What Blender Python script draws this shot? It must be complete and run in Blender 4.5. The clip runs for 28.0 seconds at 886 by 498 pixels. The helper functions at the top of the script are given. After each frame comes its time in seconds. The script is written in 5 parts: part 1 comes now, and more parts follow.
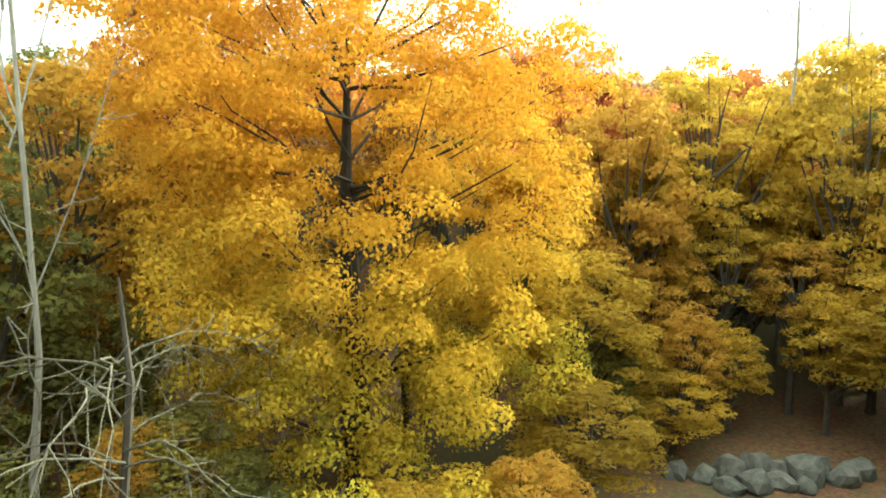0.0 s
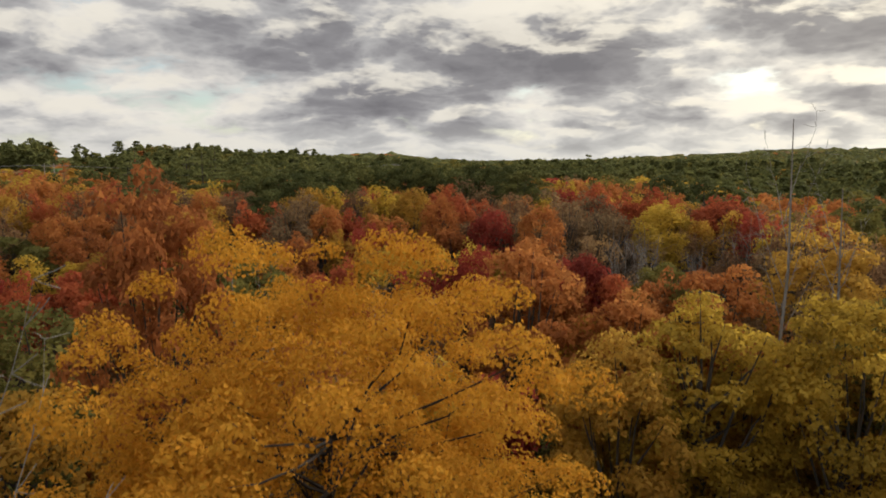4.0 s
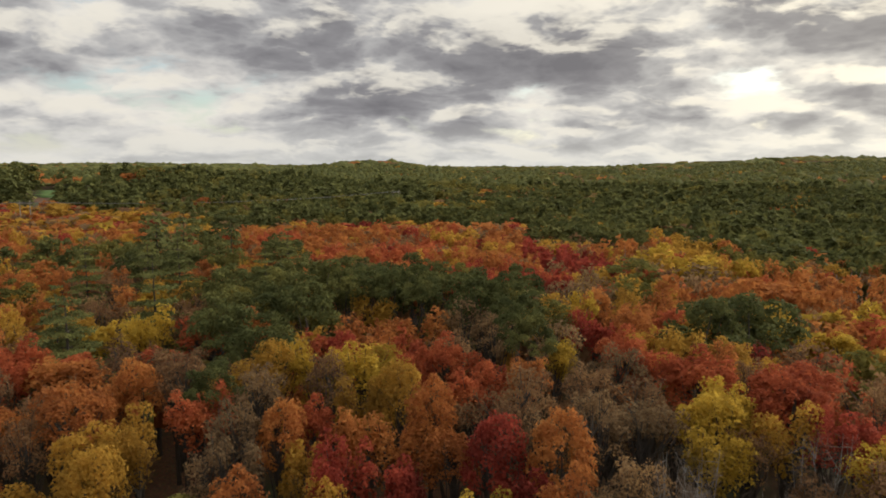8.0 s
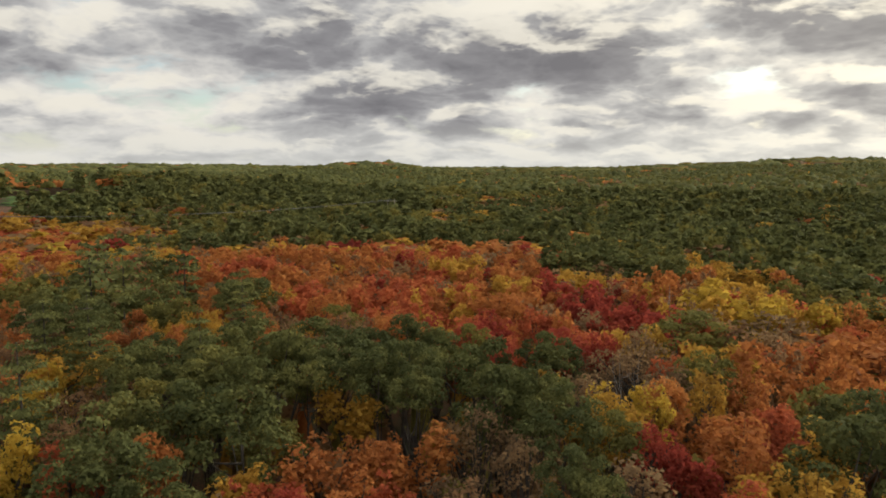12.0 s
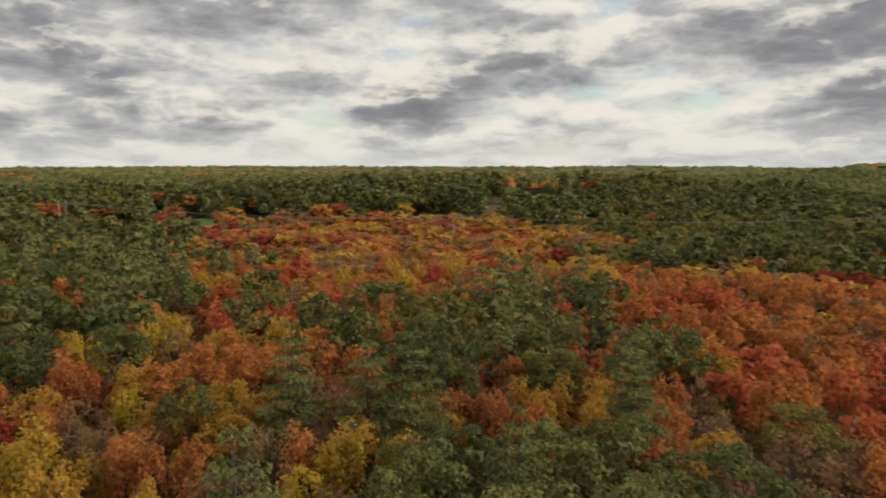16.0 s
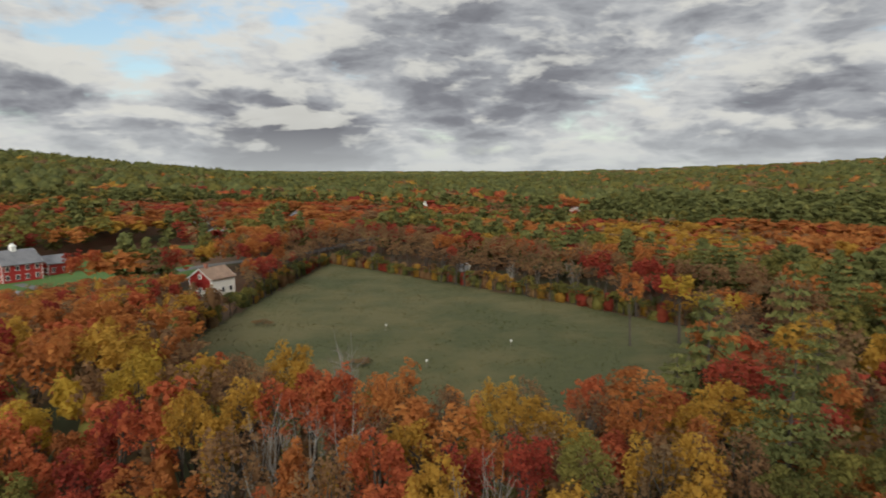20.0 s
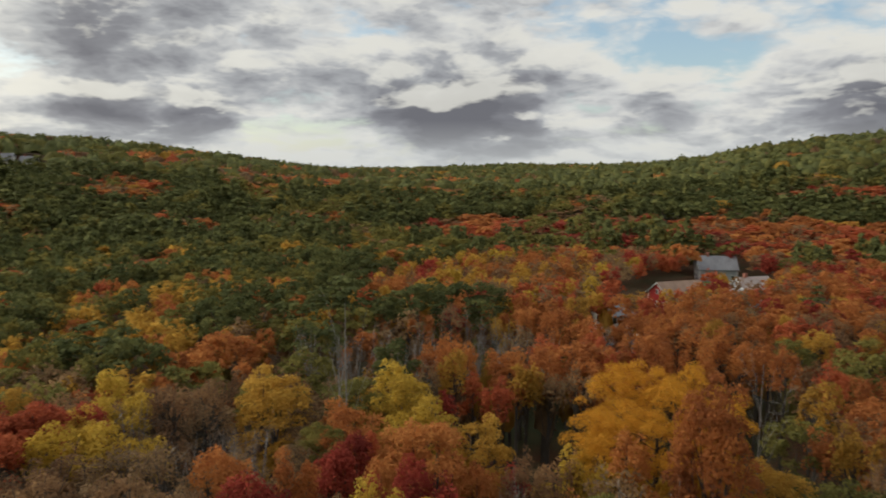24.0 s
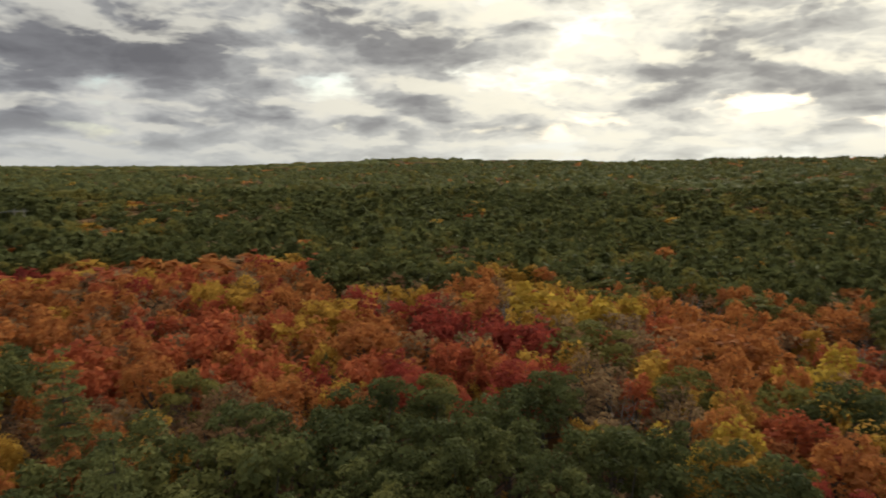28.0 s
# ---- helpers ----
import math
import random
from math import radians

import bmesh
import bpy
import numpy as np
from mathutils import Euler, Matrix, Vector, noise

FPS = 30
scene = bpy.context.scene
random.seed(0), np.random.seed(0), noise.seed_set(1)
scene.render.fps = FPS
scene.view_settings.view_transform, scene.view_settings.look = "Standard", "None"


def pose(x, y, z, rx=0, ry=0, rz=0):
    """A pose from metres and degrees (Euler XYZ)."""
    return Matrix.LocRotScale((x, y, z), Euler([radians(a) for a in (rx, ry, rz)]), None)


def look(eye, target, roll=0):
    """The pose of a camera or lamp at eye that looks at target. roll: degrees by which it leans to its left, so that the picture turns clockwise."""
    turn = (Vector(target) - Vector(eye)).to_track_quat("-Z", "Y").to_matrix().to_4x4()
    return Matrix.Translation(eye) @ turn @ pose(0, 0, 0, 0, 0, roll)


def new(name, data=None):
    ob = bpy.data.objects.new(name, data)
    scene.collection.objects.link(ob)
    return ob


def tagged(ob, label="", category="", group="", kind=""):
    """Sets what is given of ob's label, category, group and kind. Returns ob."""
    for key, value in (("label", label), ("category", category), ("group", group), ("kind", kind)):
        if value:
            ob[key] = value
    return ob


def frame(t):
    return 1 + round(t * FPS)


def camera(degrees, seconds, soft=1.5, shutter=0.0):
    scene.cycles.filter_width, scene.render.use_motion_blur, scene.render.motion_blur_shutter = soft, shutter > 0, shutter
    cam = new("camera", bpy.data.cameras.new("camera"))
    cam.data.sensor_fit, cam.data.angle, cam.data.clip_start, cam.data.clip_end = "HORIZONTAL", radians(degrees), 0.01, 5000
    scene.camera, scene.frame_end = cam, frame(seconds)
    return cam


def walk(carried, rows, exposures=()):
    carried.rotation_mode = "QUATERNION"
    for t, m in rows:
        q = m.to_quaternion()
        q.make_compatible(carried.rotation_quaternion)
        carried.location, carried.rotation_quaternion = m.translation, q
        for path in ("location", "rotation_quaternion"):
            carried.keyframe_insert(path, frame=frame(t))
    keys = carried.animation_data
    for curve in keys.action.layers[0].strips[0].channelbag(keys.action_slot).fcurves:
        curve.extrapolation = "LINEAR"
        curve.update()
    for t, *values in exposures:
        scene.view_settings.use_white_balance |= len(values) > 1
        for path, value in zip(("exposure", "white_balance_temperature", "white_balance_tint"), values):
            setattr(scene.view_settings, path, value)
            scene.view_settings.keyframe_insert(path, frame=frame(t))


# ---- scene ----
import collections

cam = camera(65.5, 28.0, soft=1.8, shutter=0.2)
PATH = [
    (0, (-0.00, -0.00, 16.08), (0.99, 158.80, -3.47)),
    (0.5, (0.02, 0.06, 17.18), (1.14, 158.85, -2.37)),
    (1, (-0.06, 0.21, 18.42), (1.82, 159.01, -1.04)),
    (1.5, (-0.24, 0.45, 19.81), (3.06, 159.25, 0.62)),
    (2, (-0.27, 0.53, 21.36), (3.50, 159.38, 2.56)),
    (2.5, (-0.22, 0.61, 23.06), (3.55, 159.47, 4.45)),
    (3, (-0.18, 0.96, 24.78), (3.71, 159.82, 6.19)),
    (3.5, (-0.13, 1.81, 26.64), (3.97, 160.67, 8.06)),
    (5.5, (0.77, 5.97, 36.42), (4.42, 164.82, 17.58)),
    (6, (0.90, 8.29, 37.60), (4.46, 167.15, 18.94)),
    (6.5, (0.96, 10.90, 38.78), (4.59, 169.76, 20.19)),
    (7, (1.07, 13.66, 40.00), (4.72, 172.53, 21.34)),
    (7.5, (1.14, 16.54, 41.31), (4.78, 175.41, 22.66)),
    (8, (1.15, 19.54, 42.62), (4.90, 178.38, 23.90)),
    (8.5, (1.23, 22.66, 43.87), (4.91, 181.52, 25.17)),
    (9, (1.31, 25.82, 44.93), (5.01, 184.69, 26.32)),
    (9.5, (1.39, 29.04, 45.58), (5.07, 187.90, 26.94)),
    (10, (1.50, 32.40, 45.79), (5.18, 191.25, 26.91)),
    (10.5, (1.47, 36.03, 45.84), (5.34, 194.86, 26.98)),
    (11, (1.30, 39.62, 45.89), (5.39, 198.46, 27.17)),
    (11.5, (1.23, 43.26, 46.10), (5.42, 202.08, 27.10)),
    (13.5, (1.34, 58.77, 45.68), (5.73, 217.66, 27.39)),
    (14, (1.54, 63.38, 45.94), (2.86, 222.34, 27.71)),
    (14.5, (1.50, 67.89, 46.18), (-18.86, 225.52, 27.79)),
    (15, (1.18, 72.19, 46.29), (-44.38, 224.46, 27.90)),
    (15.5, (0.64, 76.38, 46.29), (-71.55, 217.98, 27.95)),
    (16, (-0.14, 80.53, 46.26), (-98.38, 205.49, 27.87)),
    (16.5, (-1.28, 84.40, 46.27), (-121.78, 188.05, 27.86)),
    (17, (-2.66, 87.86, 46.35), (-140.75, 166.59, 28.08)),
    (17.5, (-4.34, 90.85, 46.46), (-154.80, 142.14, 28.32)),
    (18, (-6.42, 93.49, 46.56), (-163.98, 114.51, 28.37)),
    (18.5, (-8.98, 95.68, 46.59), (-167.58, 84.98, 28.42)),
    (19, (-11.73, 97.38, 46.54), (-164.93, 54.90, 28.50)),
    (19.5, (-14.74, 98.53, 46.54), (-155.02, 23.73, 28.53)),
    (20, (-17.86, 99.12, 46.54), (-138.85, -4.02, 28.53)),
    (20.5, (-20.90, 99.20, 46.59), (-117.97, -26.69, 28.56)),
    (21, (-23.68, 98.93, 46.69), (-93.22, -44.02, 28.54)),
    (21.5, (-26.21, 98.37, 46.75), (-65.22, -55.71, 28.45)),
    (23.5, (-34.42, 91.92, 45.95), (51.98, -41.52, 27.84)),
    (24, (-35.01, 89.22, 46.02), (76.34, -24.24, 27.82)),
    (24.5, (-35.28, 86.42, 46.11), (97.26, -1.31, 27.84)),
    (25, (-35.09, 83.68, 46.24), (112.08, 23.68, 27.76)),
    (25.5, (-34.51, 80.93, 46.38), (122.14, 54.29, 27.65)),
    (26, (-33.50, 78.40, 46.46), (125.14, 87.12, 27.54)),
    (26.5, (-32.08, 76.38, 46.54), (120.51, 120.51, 27.42)),
    (27, (-30.43, 75.18, 46.61), (108.27, 152.61, 27.49)),
    (27.5, (-28.56, 74.50, 46.66), (89.04, 181.28, 27.54)),
    (28, (-26.69, 74.02, 46.75), (62.45, 205.50, 27.62)),
]
walk(cam, [(t, look(eye, target)) for t, eye, target in PATH],
     exposures=[(0.0, 2.65, 6600, -22), (1.0, 1.95, 6800, -16), (1.6, 1.35, 7100, -2), (2.0, 0.95, 7200, 6), (2.6, 0.55, 7100, 10), (3.2, 0.35, 6850, 8),
                (5.5, 0.32, 6800, 7), (14.0, 0.36, 6800, 6), (18.0, 0.27, 6700, 6), (21.0, 0.1, 6250, 5), (23.5, 0.2, 6350, 5), (25.0, 0.2, 6450, 5), (27.0, 0.0, 6500, 5), (28.0, 0.0, 6500, 5)])

# ---- sky and sun ----
SUN_AZ, SUN_EL = radians(60), radians(22)      # clockwise from +y, height
sun_way = Vector((math.sin(SUN_AZ) * math.cos(SUN_EL), math.cos(SUN_AZ) * math.cos(SUN_EL), math.sin(SUN_EL)))
sun = new("sun", bpy.data.lights.new("sun", "SUN"))
sun.data.energy, sun.data.angle, sun.data.color = 2.3, radians(12), (1.0, 0.93, 0.82)
sun.matrix_world = look(sun_way * 100, (0, 0, 0))


class Nodes:
    """A short hand for node trees: n('ShaderNodeMath', inputs..., operation='ADD')."""

    def __init__(self, tree):
        self.tree = tree
        tree.nodes.clear()

    def __call__(self, kind, *values, out=0, **settings):
        node = self.tree.nodes.new(kind)
        for key, value in settings.items():
            setattr(node, key, value)
        for place, value in enumerate(values):
            if value is None:
                continue
            if isinstance(value, bpy.types.NodeSocket):
                self.tree.links.new(value, node.inputs[place])
            else:
                node.inputs[place].default_value = value
        return node.outputs[out] if len(node.outputs) else node

    def math(self, operation, a, b=None, c=None, clamp=False):
        return self("ShaderNodeMath", a, b, c, operation=operation, use_clamp=clamp)

    def ramp(self, fac, *stops, smooth=False):
        node = self.tree.nodes.new("ShaderNodeValToRGB")
        self.tree.links.new(fac, node.inputs[0])
        if smooth:
            node.color_ramp.interpolation = "EASE"
        el = node.color_ramp.elements
        while len(el) < len(stops):
            el.new(0.5)
        for e, (pos, col) in zip(el, stops):
            e.position, e.color = pos, (*col, 1) if len(col) == 3 else col
        return node.outputs[0]

    def mix(self, fac, a, b, blend="MIX"):
        node = self.tree.nodes.new("ShaderNodeMix")
        node.data_type, node.blend_type = "RGBA", blend
        for place, value in ((0, fac), (6, a), (7, b)):
            if isinstance(value, bpy.types.NodeSocket):
                self.tree.links.new(value, node.inputs[place])
            else:
                node.inputs[place].default_value = value if place == 0 else (*value, 1)
        return node.outputs[2]


world = bpy.data.worlds.new("sky")
scene.world = world
world.use_nodes = True
n = Nodes(world.node_tree)
blue = n("ShaderNodeTexSky", sky_type="NISHITA", sun_disc=False, sun_elevation=SUN_EL, sun_rotation=SUN_AZ, air_density=1.0, dust_density=1.5)
way = n("ShaderNodeTexCoord", out=0)
parts_ = n.tree.nodes.new("ShaderNodeSeparateXYZ")
n.tree.links.new(way, parts_.inputs[0])
dx, dy, dz = parts_.outputs
# cloud banks and gaps: the way to each, its half width and its weight
BANKS_NORTH = [
    (-0.119, 0.972, 0.204, 0.108, 0.115),
    (0.190, 0.967, 0.171, 0.156, 0.115),
    (-0.253, 0.954, 0.163, 0.113, 0.115),
    (-0.457, 0.875, 0.162, 0.123, 0.115),
    (-0.091, 0.990, 0.108, 0.104, 0.115),
    (0.528, 0.833, 0.168, 0.075, 0.115),
    (0.060, 0.995, 0.074, 0.057, 0.115),
    (-0.862, 0.461, 0.209, 0.330, 0.115),
    (-0.527, 0.832, 0.173, 0.123, 0.115),
    (-0.968, 0.237, 0.078, 0.075, 0.115),
    (-0.987, 0.031, 0.160, 0.094, 0.115),
    (-0.636, 0.764, 0.112, 0.094, 0.115),
    (-0.347, -0.928, 0.133, 0.094, 0.115),
    (-0.800, -0.564, 0.203, 0.283, 0.115),
    (-0.552, -0.831, 0.075, 0.198, 0.115),
    (-0.963, -0.242, 0.116, 0.165, 0.115),
    (-0.608, -0.792, 0.053, 0.094, 0.115),
    (-0.815, -0.573, 0.090, 0.123, 0.115),
]
BANKS_SOUTH = [
    (0.240, -0.967, 0.088, 0.104, 0.115),
    (-0.332, -0.936, 0.119, 0.108, 0.115),
    (-0.062, -0.987, 0.147, 0.118, 0.115),
    (-0.599, -0.799, 0.063, 0.141, 0.115),
    (0.693, -0.716, 0.088, 0.141, 0.115),
    (0.206, -0.974, 0.091, 0.085, 0.115),
    (0.889, -0.450, 0.091, 0.071, 0.115),
    (0.461, -0.882, 0.097, 0.094, 0.115),
    (0.147, -0.981, 0.124, 0.094, 0.115),
    (0.904, -0.382, 0.193, 0.156, 0.115),
    (0.935, -0.343, 0.095, 0.179, 0.115),
    (0.696, -0.705, 0.137, 0.179, 0.115),
    (0.693, -0.717, 0.076, 0.132, 0.115),
    (0.987, 0.094, 0.132, 0.141, 0.115),
    (0.170, 0.972, 0.160, 0.198, 0.115),
    (0.536, 0.824, 0.182, 0.156, 0.115),
    (0.800, 0.586, 0.129, 0.141, 0.115),
    (0.815, 0.549, 0.183, 0.132, 0.115),
    (0.897, 0.425, 0.118, 0.094, 0.115),
    (0.646, 0.759, 0.075, 0.052, 0.115),
    (0.528, 0.842, 0.114, 0.057, 0.115),
]
GAPS_NORTH = [
    (0.372, 0.912, 0.173, 0.090, -0.05),
    (-0.012, 0.989, 0.147, 0.052, -0.10),
    (-0.368, 0.921, 0.129, 0.057, -0.10),
    (0.154, 0.981, 0.120, 0.057, -0.10),
    (0.421, 0.901, 0.107, 0.057, -0.10),
    (-0.981, 0.126, 0.146, 0.094, -0.10),
    (-0.798, 0.578, 0.172, 0.123, -0.10),
    (-0.983, -0.021, 0.180, 0.057, -0.10),
    (-0.924, 0.360, 0.126, 0.094, -0.10),
    (-0.527, -0.824, 0.209, 0.123, -0.10),
    (-0.441, -0.891, 0.111, 0.123, -0.10),
    (-0.628, -0.765, 0.142, 0.075, -0.10),
    (-0.583, -0.810, 0.068, 0.071, -0.10),
    (-0.138, -0.970, 0.201, 0.104, -0.10),
    (-0.364, -0.912, 0.189, 0.104, -0.10),
    (-0.100, -0.991, 0.091, 0.094, -0.10),
    (0.129, -0.987, 0.100, 0.057, -0.10),
    (0.718, -0.679, 0.154, 0.094, -0.10),
]
GAPS_SOUTH = [
    (0.522, -0.829, 0.203, 0.085, -0.15),
    (0.416, -0.897, 0.150, 0.071, -0.15),
    (0.790, -0.611, 0.047, 0.141, -0.15),
    (0.981, -0.110, 0.158, 0.123, -0.15),
    (0.989, 0.142, 0.051, 0.123, -0.15),
    (0.756, -0.626, 0.192, 0.071, -0.15),
    (0.897, -0.422, 0.133, 0.057, -0.15),
    (0.687, 0.713, 0.143, 0.123, -0.15),
    (0.143, 0.983, 0.117, 0.061, -0.15),
    (0.403, 0.908, 0.112, 0.061, -0.15),
    (0.619, 0.777, 0.114, 0.075, -0.15),
    (0.773, 0.612, 0.170, 0.033, -0.15),
]
tall = n("ShaderNodeCombineXYZ", dx, dy, n.math("MULTIPLY", dz, 2.5))
warp = n("ShaderNodeTexNoise", tall, None, 7.0, 6.0, 0.55, out=1)
bent = n("ShaderNodeVectorMath", warp, (0.5, 0.5, 0.5), operation="SUBTRACT")
bent = n("ShaderNodeVectorMath", tall, n("ShaderNodeVectorMath", bent, None, None, 0.085, operation="SCALE"), operation="ADD")
low = n.ramp(dz, (0.03, (1, 1, 1)), (0.16, (0, 0, 0)))


def density(point):
    """How thick the cloud is in a direction: large masses, smaller and flatter ones toward the horizon, and the banks and gaps."""
    wide = n("ShaderNodeTexNoise", point, None, 3.6, 9.0, 0.5)
    flatter = n("ShaderNodeMapping", point, None, None, (1, 1, 1.9))
    small = n("ShaderNodeTexNoise", flatter, None, 10.0, 6.0, 0.48)
    puff = n("ShaderNodeTexVoronoi", point, None, 8.0, 3.0, 0.55, 2.3, 0.5, feature="SMOOTH_F1")
    total = n.math("ADD", n.math("MULTIPLY", wide, n.math("MULTIPLY_ADD", low, -0.45, 0.7)), n.math("MULTIPLY", small, n.math("MULTIPLY_ADD", low, 0.4, 0.18)))
    total = n.math("ADD", total, n.math("MULTIPLY_ADD", puff, -0.24, 0.258))
    total = n.math("MULTIPLY_ADD", low, 0.04, total)
    for x, y, z, half, weight in BANKS_NORTH + BANKS_SOUTH + GAPS_NORTH + GAPS_SOUTH:
        off = n("ShaderNodeVectorMath", point, (x, y, z * 2.5), operation="DISTANCE", out=1)
        bell = n("ShaderNodeMapRange", off, 0.0, half * 1.45, 1.0, 0.0, interpolation_type="SMOOTHSTEP")
        total = n.math("MULTIPLY_ADD", bell, weight * (1.3 if weight > 0 else 0.75), total)
    return total


here = density(bent)
above = density(n("ShaderNodeVectorMath", bent, (0, 0, 0.055), operation="ADD"))
body = n.ramp(above, (0.36, (0.98, 0.945, 0.88)), (0.46, (0.78, 0.76, 0.735)), (0.55, (0.52, 0.515, 0.525)), (0.65, (0.32, 0.315, 0.335)), (0.80, (0.21, 0.205, 0.225)))
edge = n.math("SUBTRACT", here, above)
body = n.mix(n("ShaderNodeMapRange", edge, 0.02, 0.13, 0.0, 0.75), body, (0.98, 0.93, 0.83))
cover = n("ShaderNodeMapRange", here, 0.27, 0.44, 0.0, 1.0, interpolation_type="SMOOTHSTEP")
toward = n("ShaderNodeVectorMath", way, tuple(sun_way), operation="DOT_PRODUCT", out=1)
near_sun = n.math("POWER", n.math("MAXIMUM", toward, 0.0), 4.9)
lit = n.mix(1.0, body, n.mix(near_sun, (0.84, 0.84, 0.87), (1.6, 1.52, 1.35)), "MULTIPLY")
haze = n.ramp(dz, (0.0, (1, 1, 1)), (0.07, (0, 0, 0)))
lit = n.mix(n.math("MULTIPLY", haze, 0.6), lit, n.mix(near_sun, (0.68, 0.68, 0.68), (1.3, 1.22, 1.05)))
sky = n("ShaderNodeVectorMath", blue, None, None, 0.17, operation="SCALE")
thin = n.mix(n.math("ADD", n.math("MULTIPLY_ADD", near_sun, 0.8, 0.08), n.math("MULTIPLY", haze, 0.8), clamp=True), sky, n.mix(near_sun, (0.8, 0.8, 0.8), (1.5, 1.42, 1.25)))
whole = n.mix(cover, thin, lit)
# unseen overhead sky raised to 1.5 as added fill light, low sky at 0.8
zenith_fill = n("ShaderNodeMapRange", dz, 0.3, 0.85, 0.8, 1.5, interpolation_type="SMOOTHSTEP")
whole = n("ShaderNodeVectorMath", whole, None, None, zenith_fill, operation="SCALE")
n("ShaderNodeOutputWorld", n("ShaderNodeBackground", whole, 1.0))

# ---- materials ----
def material(name):
    m = bpy.data.materials.new(name)
    m.use_nodes = True
    return m, Nodes(m.node_tree)


def surface(n, colour, rough=0.8, metal=0.0, bump=None, strength=0.3, distance=0.05, spec=0.3):
    node = n.tree.nodes.new("ShaderNodeBsdfPrincipled")
    for key, value in (("Base Color", colour), ("Roughness", rough), ("Metallic", metal), ("Specular IOR Level", spec)):
        if isinstance(value, bpy.types.NodeSocket):
            n.tree.links.new(value, node.inputs[key])
        else:
            node.inputs[key].default_value = (*value, 1) if key == "Base Color" else value
    if bump is not None:
        b = n("ShaderNodeBump", strength, distance, None, bump)
        n.tree.links.new(b, node.inputs["Normal"])
    return node.outputs[0]


def finish(m, n, shader):
    n("ShaderNodeOutputMaterial", shader)
    return m


def place(n):
    return n("ShaderNodeNewGeometry", out=0)


def leaves(name, dark, mid, light, through_light=0.55, crest=None):
    """Foliage: tone from leaf to leaf, from tree to tree and in patches over the crown."""
    m, n = material(name)
    geo = n.tree.nodes.new("ShaderNodeNewGeometry")
    one = geo.outputs["Random Per Island"]
    tree_tone = n("ShaderNodeObjectInfo", out=5)
    patch = n("ShaderNodeTexNoise", geo.outputs["Position"], None, 0.23, 3.0, 0.6)
    fac = n.math("ADD", n.math("MULTIPLY", one, 0.22), n.math("MULTIPLY", tree_tone, 0.32))
    fac = n.math("ADD", fac, n.math("MULTIPLY_ADD", patch, 1.5, -0.58), clamp=True)
    colour = n.ramp(fac, (0.05, dark), (0.45, mid), (0.95, light))
    if crest:
        # sun leaves at the top have turned further than those below
        high = n("ShaderNodeSeparateXYZ", geo.outputs["Position"], out=2)
        turned = n("ShaderNodeMapRange", n.math("MULTIPLY_ADD", patch, 5.0, high), 11.0, 21.0, 0.0, 0.85)
        colour = n.mix(turned, colour, crest)
    shade = n.mix(n.math("MULTIPLY", n.math("FRACT", n.math("MULTIPLY", one, 37.0)), 0.35), colour, tuple(c * 0.45 for c in mid))
    front = surface(n, shade, 0.85, spec=0.08)
    back = n("ShaderNodeBsdfTranslucent", shade)
    return finish(m, n, n("ShaderNodeMixShader", through_light, front, back))


def bark(name, a, b, scale=3.0):
    m, n = material(name)
    where = n("ShaderNodeMapping", n("ShaderNodeTexCoord", out=3), None, None, (scale, scale, scale * 0.25))
    grain = n("ShaderNodeTexNoise", where, None, 3.0, 6.0, 0.65)
    blot = n("ShaderNodeTexNoise", where, None, 0.6, 2.0, 0.5)
    colour = n.mix(n.math("MULTIPLY", blot, 0.9), n.ramp(grain, (0.3, a), (0.7, b)), tuple(v * 0.6 for v in a))
    return finish(m, n, surface(n, colour, 0.9, bump=grain, strength=0.6))


LEAF = {
    "red": leaves("leaves_red", (0.24, 0.055, 0.03), (0.44, 0.115, 0.05), (0.56, 0.20, 0.075)),
    "crimson": leaves("leaves_crimson", (0.17, 0.034, 0.026), (0.33, 0.06, 0.04), (0.43, 0.11, 0.055)),
    "orange": leaves("leaves_orange", (0.24, 0.085, 0.034), (0.44, 0.165, 0.052), (0.58, 0.27, 0.08)),
    "gold": leaves("leaves_gold", (0.25, 0.14, 0.034), (0.46, 0.265, 0.05), (0.60, 0.37, 0.075), 0.6),
    "yellow": leaves("leaves_yellow", (0.28, 0.19, 0.036), (0.50, 0.33, 0.052), (0.64, 0.45, 0.08), 0.6),
    "russet": leaves("leaves_russet", (0.13, 0.076, 0.045), (0.25, 0.142, 0.072), (0.36, 0.215, 0.10)),
    "tan": leaves("leaves_tan", (0.14, 0.098, 0.056), (0.25, 0.16, 0.085), (0.37, 0.225, 0.10)),
    "olive": leaves("leaves_olive", (0.085, 0.085, 0.028), (0.165, 0.15, 0.042), (0.28, 0.22, 0.055), 0.4),
    "oak": leaves("leaves_green_oak", (0.046, 0.056, 0.022), (0.10, 0.108, 0.037), (0.22, 0.20, 0.06), 0.3),
    "pine": leaves("needles_pine", (0.065, 0.076, 0.03), (0.135, 0.142, 0.05), (0.27, 0.25, 0.08), 0.3),
    "bare": leaves("twigs_bare", (0.111, 0.086, 0.068), (0.182, 0.137, 0.107), (0.260, 0.195, 0.143), 0.1),
    "maple": leaves("leaves_sugar_maple", (0.14, 0.19, 0.032), (0.46, 0.35, 0.045), (0.64, 0.42, 0.055), 0.45, (0.62, 0.27, 0.032)),
}
BARK = bark("bark_grey_brown", (0.045, 0.038, 0.03), (0.12, 0.10, 0.085))
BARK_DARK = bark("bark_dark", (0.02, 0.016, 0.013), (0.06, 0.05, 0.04))
